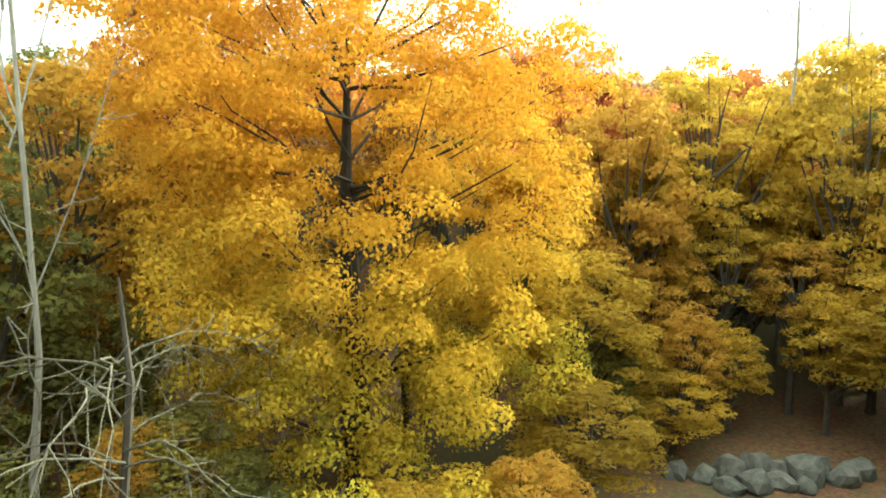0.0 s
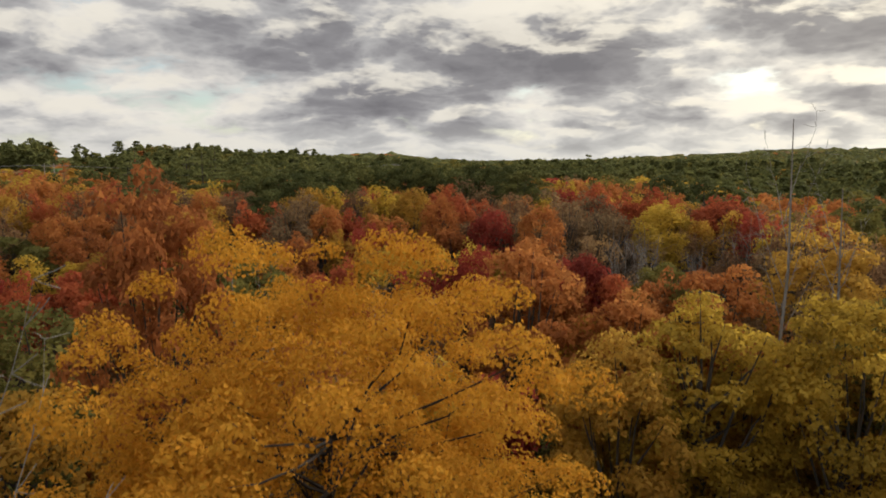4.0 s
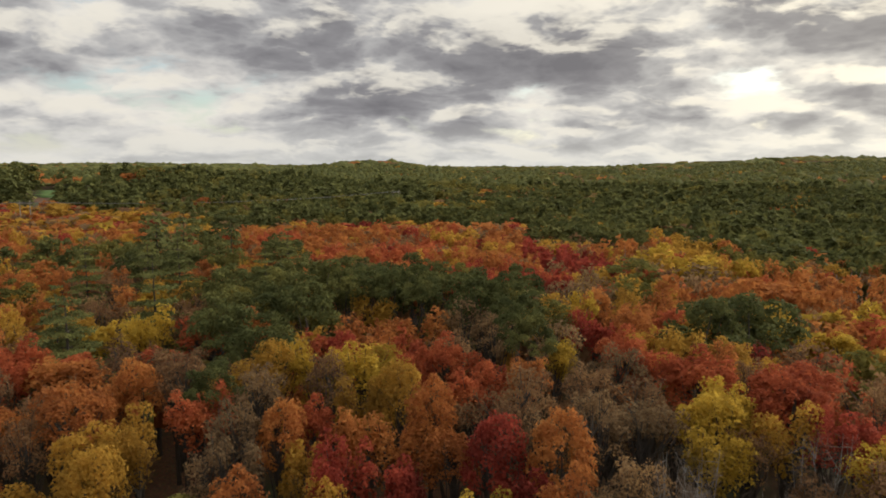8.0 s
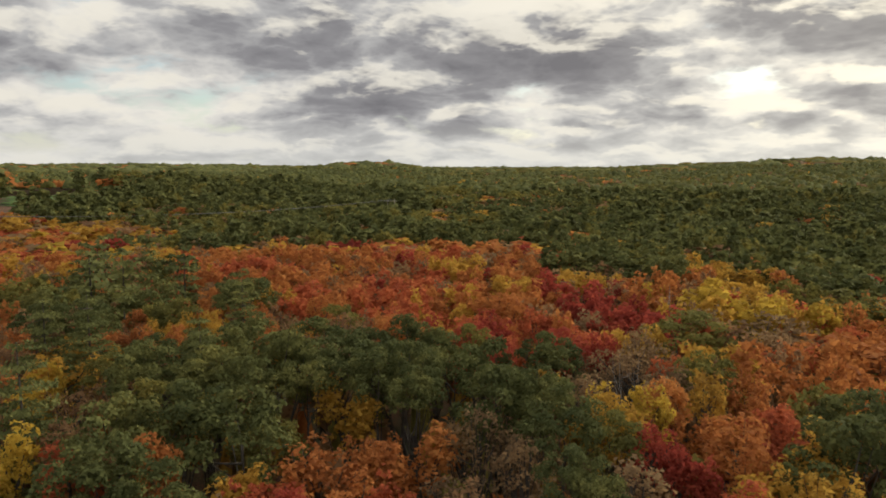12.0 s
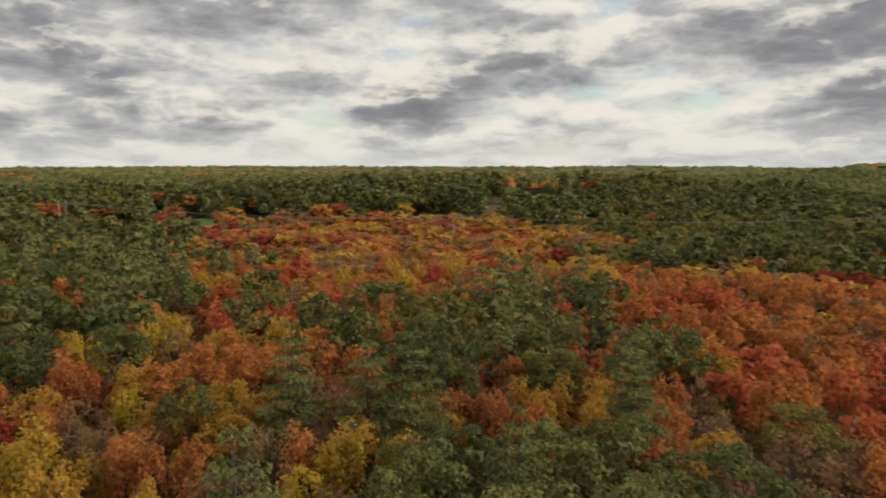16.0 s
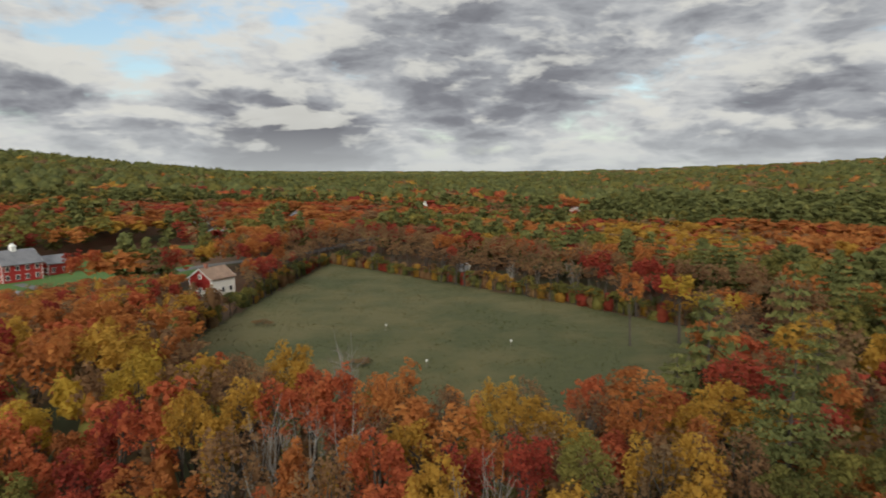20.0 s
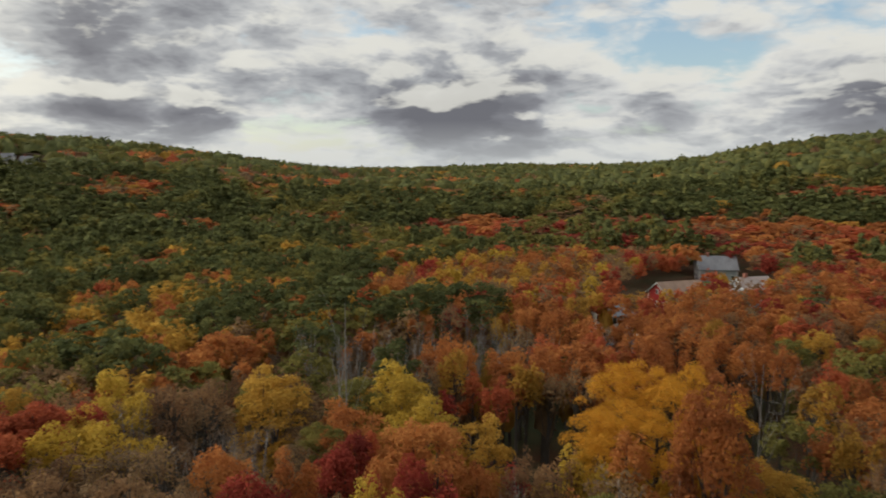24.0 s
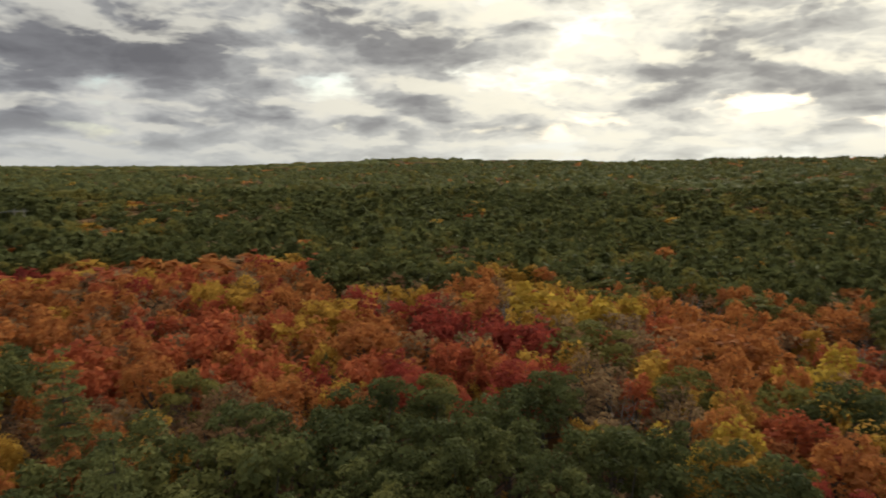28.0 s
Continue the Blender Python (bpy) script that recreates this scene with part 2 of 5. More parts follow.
BARK_PALE = bark("bark_pale", (0.19, 0.175, 0.155), (0.36, 0.34, 0.31))
BARK_DRY = bark("bark_dry_grey", (0.09, 0.08, 0.06), (0.18, 0.16, 0.125))


def make_ground():
    m, n = material("leaf_litter")
    p = place(n)
    a = n("ShaderNodeTexNoise", p, None, 0.05, 5.0, 0.6)
    b = n("ShaderNodeTexNoise", p, None, 3.5, 5.0, 0.7)
    c = n("ShaderNodeTexVoronoi", p, None, 9.0, out=1)
    colour = n.mix(0.5, n.ramp(b, (0.3, (0.055, 0.03, 0.018)), (0.55, (0.14, 0.07, 0.035)), (0.75, (0.22, 0.12, 0.05))), c, "MULTIPLY")
    colour = n.mix(n.ramp(a, (0.45, (0, 0, 0)), (0.62, (1, 1, 1))), colour, (0.045, 0.05, 0.022))
    return finish(m, n, surface(n, colour, 0.95, bump=b, strength=0.5))


def make_grass(name, a, b, c):
    m, n = material(name)
    p = place(n)
    wide = n("ShaderNodeTexNoise", p, None, 0.045, 4.0, 0.6)
    mid = n("ShaderNodeTexNoise", p, None, 0.6, 5.0, 0.7)
    tuft = n("ShaderNodeTexNoise", p, None, 6.0, 3.0, 0.7)
    colour = n.mix(n.ramp(wide, (0.42, (0, 0, 0)), (0.60, (1, 1, 1))), n.ramp(mid, (0.3, a), (0.7, b)), n.mix(mid, b, c))
    return finish(m, n, surface(n, colour, 0.95, bump=tuft, strength=0.8, distance=0.15))


def plain(name, a, b, scale=2.0, rough=0.8, bump=0.2, metal=0.0, stretch=(1, 1, 1)):
    m, n = material(name)
    p = n("ShaderNodeMapping", place(n), None, None, stretch)
    x = n("ShaderNodeTexNoise", p, None, scale, 6.0, 0.65)
    y = n("ShaderNodeTexNoise", p, None, scale * 0.15, 3.0, 0.5)
    fac = n.math("ADD", n.math("MULTIPLY", x, 0.6), n.math("MULTIPLY", y, 0.4))
    return finish(m, n, surface(n, n.ramp(fac, (0.35, a), (0.65, b)), rough, metal, bump=x, strength=bump))


GROUND = make_ground()
MEADOW = make_grass("meadow_grass", (0.044, 0.05, 0.018), (0.07, 0.073, 0.027), (0.125, 0.10, 0.044))
LAWN = make_grass("mown_lawn", (0.05, 0.10, 0.022), (0.07, 0.13, 0.03), (0.09, 0.14, 0.035))
ASPHALT = plain("asphalt", (0.09, 0.09, 0.09), (0.15, 0.145, 0.14), 4.0, 0.9)
STONE = plain("field_stone", (0.04, 0.042, 0.038), (0.12, 0.115, 0.105), 3.0, 0.95, 0.8)
WHITE = plain("white_clapboard", (0.62, 0.60, 0.55), (0.76, 0.74, 0.69), 1.2, 0.7, 0.15, stretch=(1, 1, 12))
CREAM = plain("cream_clapboard", (0.58, 0.50, 0.36), (0.70, 0.62, 0.46), 1.2, 0.7, 0.15, stretch=(1, 1, 12))
GREYSIDE = plain("grey_clapboard", (0.30, 0.31, 0.33), (0.42, 0.43, 0.45), 1.2, 0.7, 0.15, stretch=(1, 1, 12))
REDSIDE = plain("red_barn_boards", (0.26, 0.02, 0.018), (0.38, 0.035, 0.03), 1.5, 0.75, 0.2, stretch=(8, 8, 1))
ROOF_GREY = plain("grey_shingles", (0.11, 0.11, 0.12), (0.22, 0.22, 0.235), 3.0, 0.9, 0.4)
ROOF_BROWN = plain("brown_shingles", (0.17, 0.11, 0.08), (0.30, 0.205, 0.15), 3.0, 0.9, 0.4)
ROOF_PINK = plain("weathered_shingles", (0.26, 0.21, 0.19), (0.38, 0.32, 0.29), 3.0, 0.9, 0.4)
TRIM = plain("white_trim", (0.70, 0.69, 0.66), (0.80, 0.79, 0.76), 2.0, 0.6, 0.05)
BRICK = plain("chimney_brick", (0.20, 0.08, 0.055), (0.32, 0.14, 0.10), 6.0, 0.9, 0.4)
POLE = plain("weathered_pole", (0.20, 0.18, 0.15), (0.32, 0.29, 0.25), 3.0, 0.9, 0.3, stretch=(1, 1, 0.1))
WIRE = plain("wire", (0.10, 0.10, 0.10), (0.16, 0.16, 0.16), 1.0, 0.5, 0.0)


def make_glass():
    m, n = material("window_glass")
    return finish(m, n, surface(n, (0.03, 0.035, 0.04), 0.08, spec=0.6))


GLASS = make_glass()

# ---- helpers for meshes ----
rng = np.random.default_rng(7)
HUB = (-12.8, 80.0)


def mesh_of(name, corners, mat=None, smooth=False):
    """One mesh of loose faces: corners is (faces, 3 or 4, 3)."""
    count, size = corners.shape[:2]
    me = bpy.data.meshes.new(name)
    me.vertices.add(count * size)
    me.vertices.foreach_set("co", np.ascontiguousarray(corners, np.float32).ravel())
    me.loops.add(count * size)
    me.loops.foreach_set("vertex_index", np.arange(count * size, dtype=np.int32))
    me.polygons.add(count)
    me.polygons.foreach_set("loop_start", np.arange(0, count * size, size, dtype=np.int32))
    me.update(calc_edges=True)
    if mat:
        me.materials.append(mat)
    return me


def mesh_grid(name, verts, faces, mat=None, smooth=False):
    me = bpy.data.meshes.new(name)
    me.from_pydata([tuple(v) for v in verts], [], [tuple(f) for f in faces])
    if smooth:
        me.polygons.foreach_set("use_smooth", [True] * len(me.polygons))
    me.update()
    if mat:
        me.materials.append(mat)
    return me


def part(name, me, parent, label="", mat=None):
    if isinstance(me, bmesh.types.BMesh):
        bm, me = me, bpy.data.meshes.new(name)
        bm.to_mesh(me)
        bm.free()
    if mat:
        me.materials.append(mat)
    ob = new(name, me)
    ob.parent = parent
    return tagged(ob, label)


def box(bm, x0, x1, y0, y1, z0, z1):
    v = [bm.verts.new(p) for p in ((x0, y0, z0), (x1, y0, z0), (x1, y1, z0), (x0, y1, z0), (x0, y0, z1), (x1, y0, z1), (x1, y1, z1), (x0, y1, z1))]
    for f in ((3, 2, 1, 0), (4, 5, 6, 7), (0, 1, 5, 4), (1, 2, 6, 5), (2, 3, 7, 6), (3, 0, 4, 7)):
        bm.faces.new([v[i] for i in f])
    return v


# ---- the land ----
# hills: yaw to the left of +y and distance from the hub, height, spread across and along
HILLS = [(266, 620, 35, 140, 170), (247, 640, 20, 110, 150), (190, 660, 29, 130, 170), (174, 780, 30, 160, 190), (158, 850, 15, 150, 200),
         (88, 1050, 26, 170, 250), (103, 1250, 14, 220, 250), (4, 1150, 15, 75, 160), (-31, 1250, 17, 190, 220), (-58, 1050, 15, 260, 260),
         (286, 900, 9, 190, 200), (216, 900, 16, 260, 220), (50, 1900, 10, 700, 300), (20, 1700, 7, 260, 250), (66, 290, 8, 130, 90), (27, 430, 10, 110, 110)]


def ease(v):
    v = np.clip(v, 0, 1)
    return v * v * (3 - 2 * v)


def shelf(x, y):
    """The level of the wooded plateau, lower toward the south-east."""
    return 12.7 - 4.5 * ease((x - 0.35 * (y - 32) + 8) / 56)


def land(x, y):
    """Height of the land: a hollow where the flight begins, a plateau round it, rolling further off."""
    px, py = x - HUB[0], y - HUB[1]
    r = np.hypot(px, py)
    far = ease((r - 230) / 190)
    z = (2.6 + (shelf(x, y) - 2.6) * ease((np.hypot(x, y - 19) - 33) / 24)) * (1 - far) + 17.5 * far
    s = np.clip((r - 330) / 1300, 0, 1)
    z = z + 13 * s * s * (3 - 2 * s)
    for yaw, d, h, across, along in HILLS:
        a = math.radians(yaw)
        u, v = -math.sin(a), math.cos(a)
        q, w = px * u + py * v - d, px * v - py * u
        z = z + h * np.exp(-0.5 * ((q / along) ** 2 + (w / across) ** 2)) * np.clip((r - 200) / 130, 0, 1)
    return z + np.clip((r - 200) / 300, 0, 1) * 1.2 * np.sin(x * 0.021 + 1) * np.cos(y * 0.017)


rings = np.concatenate([np.linspace(0, 160, 46), np.geomspace(165, 4700, 80)])
spokes = np.linspace(0, 2 * np.pi, 181)[:-1]
RR, AA = np.meshgrid(rings[1:], spokes, indexing="ij")
GX, GY = HUB[0] + RR * np.sin(AA), HUB[1] + RR * np.cos(AA)
GZ = land(GX, GY)
gv = [(*HUB, float(land(np.float64(HUB[0]), np.float64(HUB[1]))))] + list(zip(GX.ravel(), GY.ravel(), GZ.ravel()))
gf = [(0, 1 + (j + 1) % 180, 1 + j) for j in range(180)]
for i in range(len(rings) - 2):
    for j in range(180):
        a, b = 1 + i * 180 + j, 1 + i * 180 + (j + 1) % 180
        gf.append((a, b, b + 180, a + 180))
tagged(new("ground", mesh_grid("ground", gv, gf, GROUND, True)), "rolling woodland floor under fallen brown leaves", "ground", kind="structure")


def inside(x, y, poly):
    hit = np.zeros(np.shape(x), bool)
    for (x0, y0), (x1, y1) in zip(poly, poly[1:] + poly[:1]):
        cross = (y0 > y) != (y1 > y)
        hit ^= cross & (x < (x1 - x0) * (y - y0) / ((y1 - y0) or 1e-9) + x0)
    return hit


def sheet(name, poly, mat, lift, step, label, category, bumps=0.0):
    """A piece of open ground laid over the land, cut into a fine grid with an uneven edge."""
    xs, ys = [p[0] for p in poly], [p[1] for p in poly]
    nx, ny = max(2, int((max(xs) - min(xs)) / step)), max(2, int((max(ys) - min(ys)) / step))
    X, Y = np.meshgrid(np.linspace(min(xs), max(xs), nx + 1), np.linspace(min(ys), max(ys), ny + 1), indexing="ij")
    Z = land(X, Y) + lift + bumps * (np.sin(X * 0.31 + np.sin(Y * 0.2)) * np.cos(Y * 0.27) + 1)
    keep = inside((X[:-1, :-1] + X[1:, 1:]) / 2, (Y[:-1, :-1] + Y[1:, 1:]) / 2, poly)
    verts = list(zip(X.ravel(), Y.ravel(), Z.ravel()))
    faces = [(i * (ny + 1) + j, (i + 1) * (ny + 1) + j, (i + 1) * (ny + 1) + j + 1, i * (ny + 1) + j + 1) for i, j in zip(*np.nonzero(keep))]
    return tagged(new(name, mesh_grid(name, verts, faces, mat, True)), label, category, kind="structure")


FIELD = [(-180, -93), (-154, -76), (-131, -59), (-107, -41), (-89, -27), (-75, -6), (-68, 18), (-65, 36), (-69, 50), (-75, 62), (-91, 69), (-116, 65), (-142, 57), (-163, 46), (-169, 18), (-175, -31), (-179, -66)]
FARFIELD = [(-203, 390), (-172, 425), (-302, 683), (-363, 651)]
STRIP_A = [(-246, 168), (-240, 204), (-280, 223), (-298, 197)]
STRIP_B = [(-250, 212), (-239, 257), (-282, 287), (-308, 249)]
STRIP_C = [(-263, 109), (-261, 139), (-341, 152), (-363, 121)]
POWERLINE = [(-155, 305), (-195, 298), (-205, 330), (-165, 335)]


def narrowed(poly, share):
    """A clearing drawn in toward its middle along the line of sight from the hub."""
    cx, cy = sum(p[0] for p in poly) / len(poly), sum(p[1] for p in poly) / len(poly)
    far = math.hypot(cx - HUB[0], cy - HUB[1])
    ux, uy = (cx - HUB[0]) / far, (cy - HUB[1]) / far
    return [(x - (1 - share) * ((x - cx) * ux + (y - cy) * uy) * ux, y - (1 - share) * ((x - cx) * ux + (y - cy) * uy) * uy) for x, y in poly]


STRIP_A, STRIP_B = narrowed(STRIP_A, 0.55), narrowed(STRIP_B, 0.55)
YARDS = [(-75, -76), (-89, -90), (-112, -99), (-135, -104), (-154, -148), (-189, -169), (-145, -174), (-105, -160), (-51, -136), (-44, -99), (-56, -80)]
YARD_E = [(35, -47), (42, -40), (50, -57), (55, -84), (63, -132), (60, -150), (48, -140), (38, -111), (36, -83)]
sheet("meadow", FIELD, MEADOW, 0.05, 2.0, "wide mown meadow of dull green grass among autumn trees", "field", 0.12)
sheet("far_meadow", FARFIELD, LAWN, 0.3, 8.0, "distant bright green farm field between dark woods", "field")
sheet("far_meadow", STRIP_A, LAWN, 0.3, 5.0, "distant green pasture strip behind dark pines", "field")
sheet("far_meadow", STRIP_B, LAWN, 0.3, 5.0, "distant green pasture strip behind dark pines", "field")
sheet("far_meadow", STRIP_C, MEADOW, 0.3, 5.0, "distant dull hayfield behind dark pines", "field")
sheet("lawn", YARDS, LAWN, 0.06, 2.0, "green lawn round the village houses", "lawn")
sheet("lawn", YARD_E, LAWN, 0.06, 2.0, "green back lawn beside the brown-roofed barn", "lawn")
OPEN = [FIELD, FARFIELD, STRIP_A, STRIP_B, STRIP_C, POWERLINE, YARDS, YARD_E]

# ---- trees ----
H0 = 15.0      # the height at which a tree is modelled


def unit(v):
    return v / np.maximum(np.linalg.norm(v, axis=-1, keepdims=True), 1e-9)


def foliage(centres, normals, size, g, slim=0.62, three=True):
    """Leaf clumps: bent rhombs at the centres, facing about along the normals."""
    k = len(centres)
    nn = unit(normals + g.normal(0, 0.45, (k, 3)))
    t = unit(np.cross(nn, g.normal(0, 1, (k, 3))))
    b = np.cross(nn, t)
    s = (size * g.uniform(0.6, 1.35, k))[:, None]
    bend = nn * s * g.uniform(-0.35, 0.35, (k, 1))
    if three:
        return np.stack([centres - t * s - b * s * slim, centres + t * s * 0.9 - b * s * slim * 0.6 + bend, centres + b * s * (slim + 0.4) + bend], 1)
    return np.stack([centres - t * s, centres - b * s * slim + bend, centres + t * s, centres + b * s * slim + bend], 1)


def stem(rings, sides=6):
    """A tapered, bent tube through rings of (point, radius), as quads."""
    pts, rad = np.array([r[0] for r in rings], float), np.array([r[1] for r in rings], float)
    way = unit(np.gradient(pts, axis=0))
    side = unit(np.cross(way, (0.31, 0.95, 0.05)))
    other = np.cross(way, side)
    a = np.linspace(0, 2 * np.pi, sides, endpoint=False)
    loop = pts[:, None] + rad[:, None, None] * (np.cos(a)[None, :, None] * side[:, None] + np.sin(a)[None, :, None] * other[:, None])
    nxt = np.roll(loop, -1, axis=1)
    return np.stack([loop[:-1], nxt[:-1], nxt[1:], loop[1:]], 2).reshape(-1, 4, 3)


def limb(g, start, end, r, sides=5, sag=0.3, steps=5):
    start, end = np.array(start, float), np.array(end, float)
    length = np.linalg.norm(end - start)
    s = np.linspace(0, 1, steps)[:, None]
    pts = start + (end - start) * s + np.array([0, 0, 1]) * (sag * length * s * (s - 1)) + g.normal(0, 0.025 * length, (steps, 3)) * s
    return stem([(p, max(0.012, r * (1 - 0.85 * q))) for p, q in zip(pts, s[:, 0])], sides)


def lobes_round(g, count, centre, axes, size, low=-0.5):
    """Centres and sizes of the lobes of a crown, mostly near its outside."""
    d = unit(g.normal(0, 1, (count * 3, 3)))
    d = d[d[:, 2] > low][:count]
    depth = g.uniform(0.45, 1.0, (len(d), 1)) ** 0.6
    return np.array(centre) + d * depth * axes, size * g.uniform(0.7, 1.3, len(d))


def on_lobes(g, centres, sizes, count, stretch=1.0, up=0.35):
    weight = sizes**2 / (sizes**2).sum()
    pick = g.choice(len(centres), count, p=weight)
    d = unit(g.normal(0, 1, (count, 3)) + (0, 0, up))
    d[:, 2] = np.where(d[:, 2] < -0.25, -0.6 * d[:, 2], d[:, 2])
    shell = sizes[pick][:, None] * g.uniform(0.7, 1.1, (count, 1)) * d
    shell[:, 2] *= stretch
    return centres[pick] + shell, d


def broad_tree(seed, count, size, lobes=16, axes=(3.0, 3.0, 2.9), centre_z=10.6, lobe=1.4, stretch=1.1, fork=4.0, limbs=9, sides=5, three=True, tops=0, up=0.35):
    """Trunk and crown meshes of a leafy tree."""
    g = np.random.default_rng(seed)
    c, s = lobes_round(g, lobes, (0, 0, centre_z), axes, lobe)
    if tops:
        # several leaders, each with its own pointed head
        turn = g.uniform(0, 6.28) + np.arange(tops) * 6.28 / max(tops - 1, 1)
        out = np.where(np.arange(tops) == tops - 1, 0.2, 1.0) * axes[0] * g.uniform(0.65, 0.95, tops)
        heads = np.stack([np.cos(turn) * out, np.sin(turn) * out, centre_z + g.uniform(-1.2, 0.9, tops)], -1)
        own = g.integers(0, tops, len(c))
        d = unit(g.normal(0, 1, c.shape)) * g.uniform(0.3, 1.0, (len(c), 1))
        c = heads[own] + d * (axes[0] * 0.5, axes[1] * 0.5, axes[2] * 0.72)
        s = s * np.clip(1.15 - 0.3 * d[:, 2], 0.6, 1.4)
    p, d = on_lobes(g, c, s, count, stretch, up)
    crown = foliage(p, d, size, g, three=three)
    lean = g.normal(0, 0.35, 2)
    top = np.array([lean[0], lean[1], centre_z + 0.4])
    wood = [stem([((0, 0, -0.4), 0.34), ((0, 0, 0.5), 0.24), ((lean[0] * 0.3, lean[1] * 0.3, fork), 0.2), (top, 0.05)], sides + 1)]
    for i in g.permutation(len(c))[:limbs]:
        z = g.uniform(fork * 0.7, centre_z)
        base = np.array([lean[0] * z / 12, lean[1] * z / 12, min(z, c[i][2] - 0.3)])
        wood.append(limb(g, base, c[i] + (0, 0, 0.5), 0.1, sides, 0.2, 4))
    return np.concatenate(wood), crown


def pine_tree(seed, count, size, sides=5):
    g = np.random.default_rng(seed)
    wood, cs, ds = [stem([((0, 0, -0.4), 0.3), ((0, 0, 1), 0.24), ((0.1, 0, 9), 0.14), ((0, 0.1, H0 - 0.3), 0.03)], sides + 1)], [], []
    zs = np.arange(3.6, H0 - 0.3, 1.35)
    reach = [(5.0 * min(1.0, 0.65 + (z - 4.2) / 5) * (1 - (z - 3) / (H0 - 2.6)) ** 0.72 + 0.3) for z in zs]
    total = sum(r * r for r in reach)
    for z, r in zip(zs, reach):
        for i in range(8):
            a, length = (i + g.uniform(-0.35, 0.35)) * 0.785, r * g.uniform(0.6, 1.15)
            end = np.array([math.cos(a) * length, math.sin(a) * length, z + g.uniform(-0.15, 0.3) - 0.06 * length])
            if length > 1.5 and i % 2:
                wood.append(limb(g, (0, 0, z), end, 0.05, 3, 0.1, 3))
            k = max(3, int(count * r * r / total / 8))
            f = g.uniform(0.1, 1.0, (k, 1)) ** 0.6
            across = np.array([-math.sin(a), math.cos(a), 0]) * g.normal(0, 0.24, (k, 1)) * length * (0.35 + 0.65 * f)
            cs.append(np.array([0, 0, z]) + (end - (0, 0, z)) * f + across + np.array([0, 0, 0.07]) * g.normal(0, 1.0, (k, 1)))
            ds.append(np.array([math.cos(a) * 0.45, math.sin(a) * 0.45, 0.9]) + g.normal(0, 0.3, (k, 3)))
    return np.concatenate(wood), foliage(np.concatenate(cs), np.concatenate(ds), size, g, 0.42)


def bare_tree(seed, count, size, sides=5):
    """A leafless tree: pale stems that fan upward, and a haze of twigs."""
    g = np.random.default_rng(seed)
    wood, twigs = [stem([((0, 0, -0.4), 0.3), ((0, 0, 1), 0.22), ((0.1, 0, 3.5), 0.19)], sides + 1)], []
    for _ in range(7):
        a, out = g.uniform(0, 6.283), g.uniform(0.8, 3.0)
        end = np.array([math.cos(a) * out, math.sin(a) * out, g.uniform(10.5, H0)])
        wood.append(limb(g, (0.1, 0, 3.0 + g.uniform(-1, 1)), end, 0.12, sides, 0.14, 5))
        for f in g.uniform(0.4, 0.95, 5):
            base = np.array([0.1, 0, 3]) + (end - (0.1, 0, 3)) * f
            tip = base + unit(g.normal(0, 1, 3) + (0, 0, 1.4)) * g.uniform(1.0, 2.4)
            wood.append(limb(g, base, tip, 0.04, 3, 0.1, 3))
            twigs.append(base + (tip - base) * g.uniform(0.2, 1.2, (count // 35, 1)) + g.normal(0, 0.35, (count // 35, 3)))
    p = np.concatenate(twigs)
    return np.concatenate(wood), foliage(p, g.normal(0, 1, p.shape), size, g, 0.035, three=False)


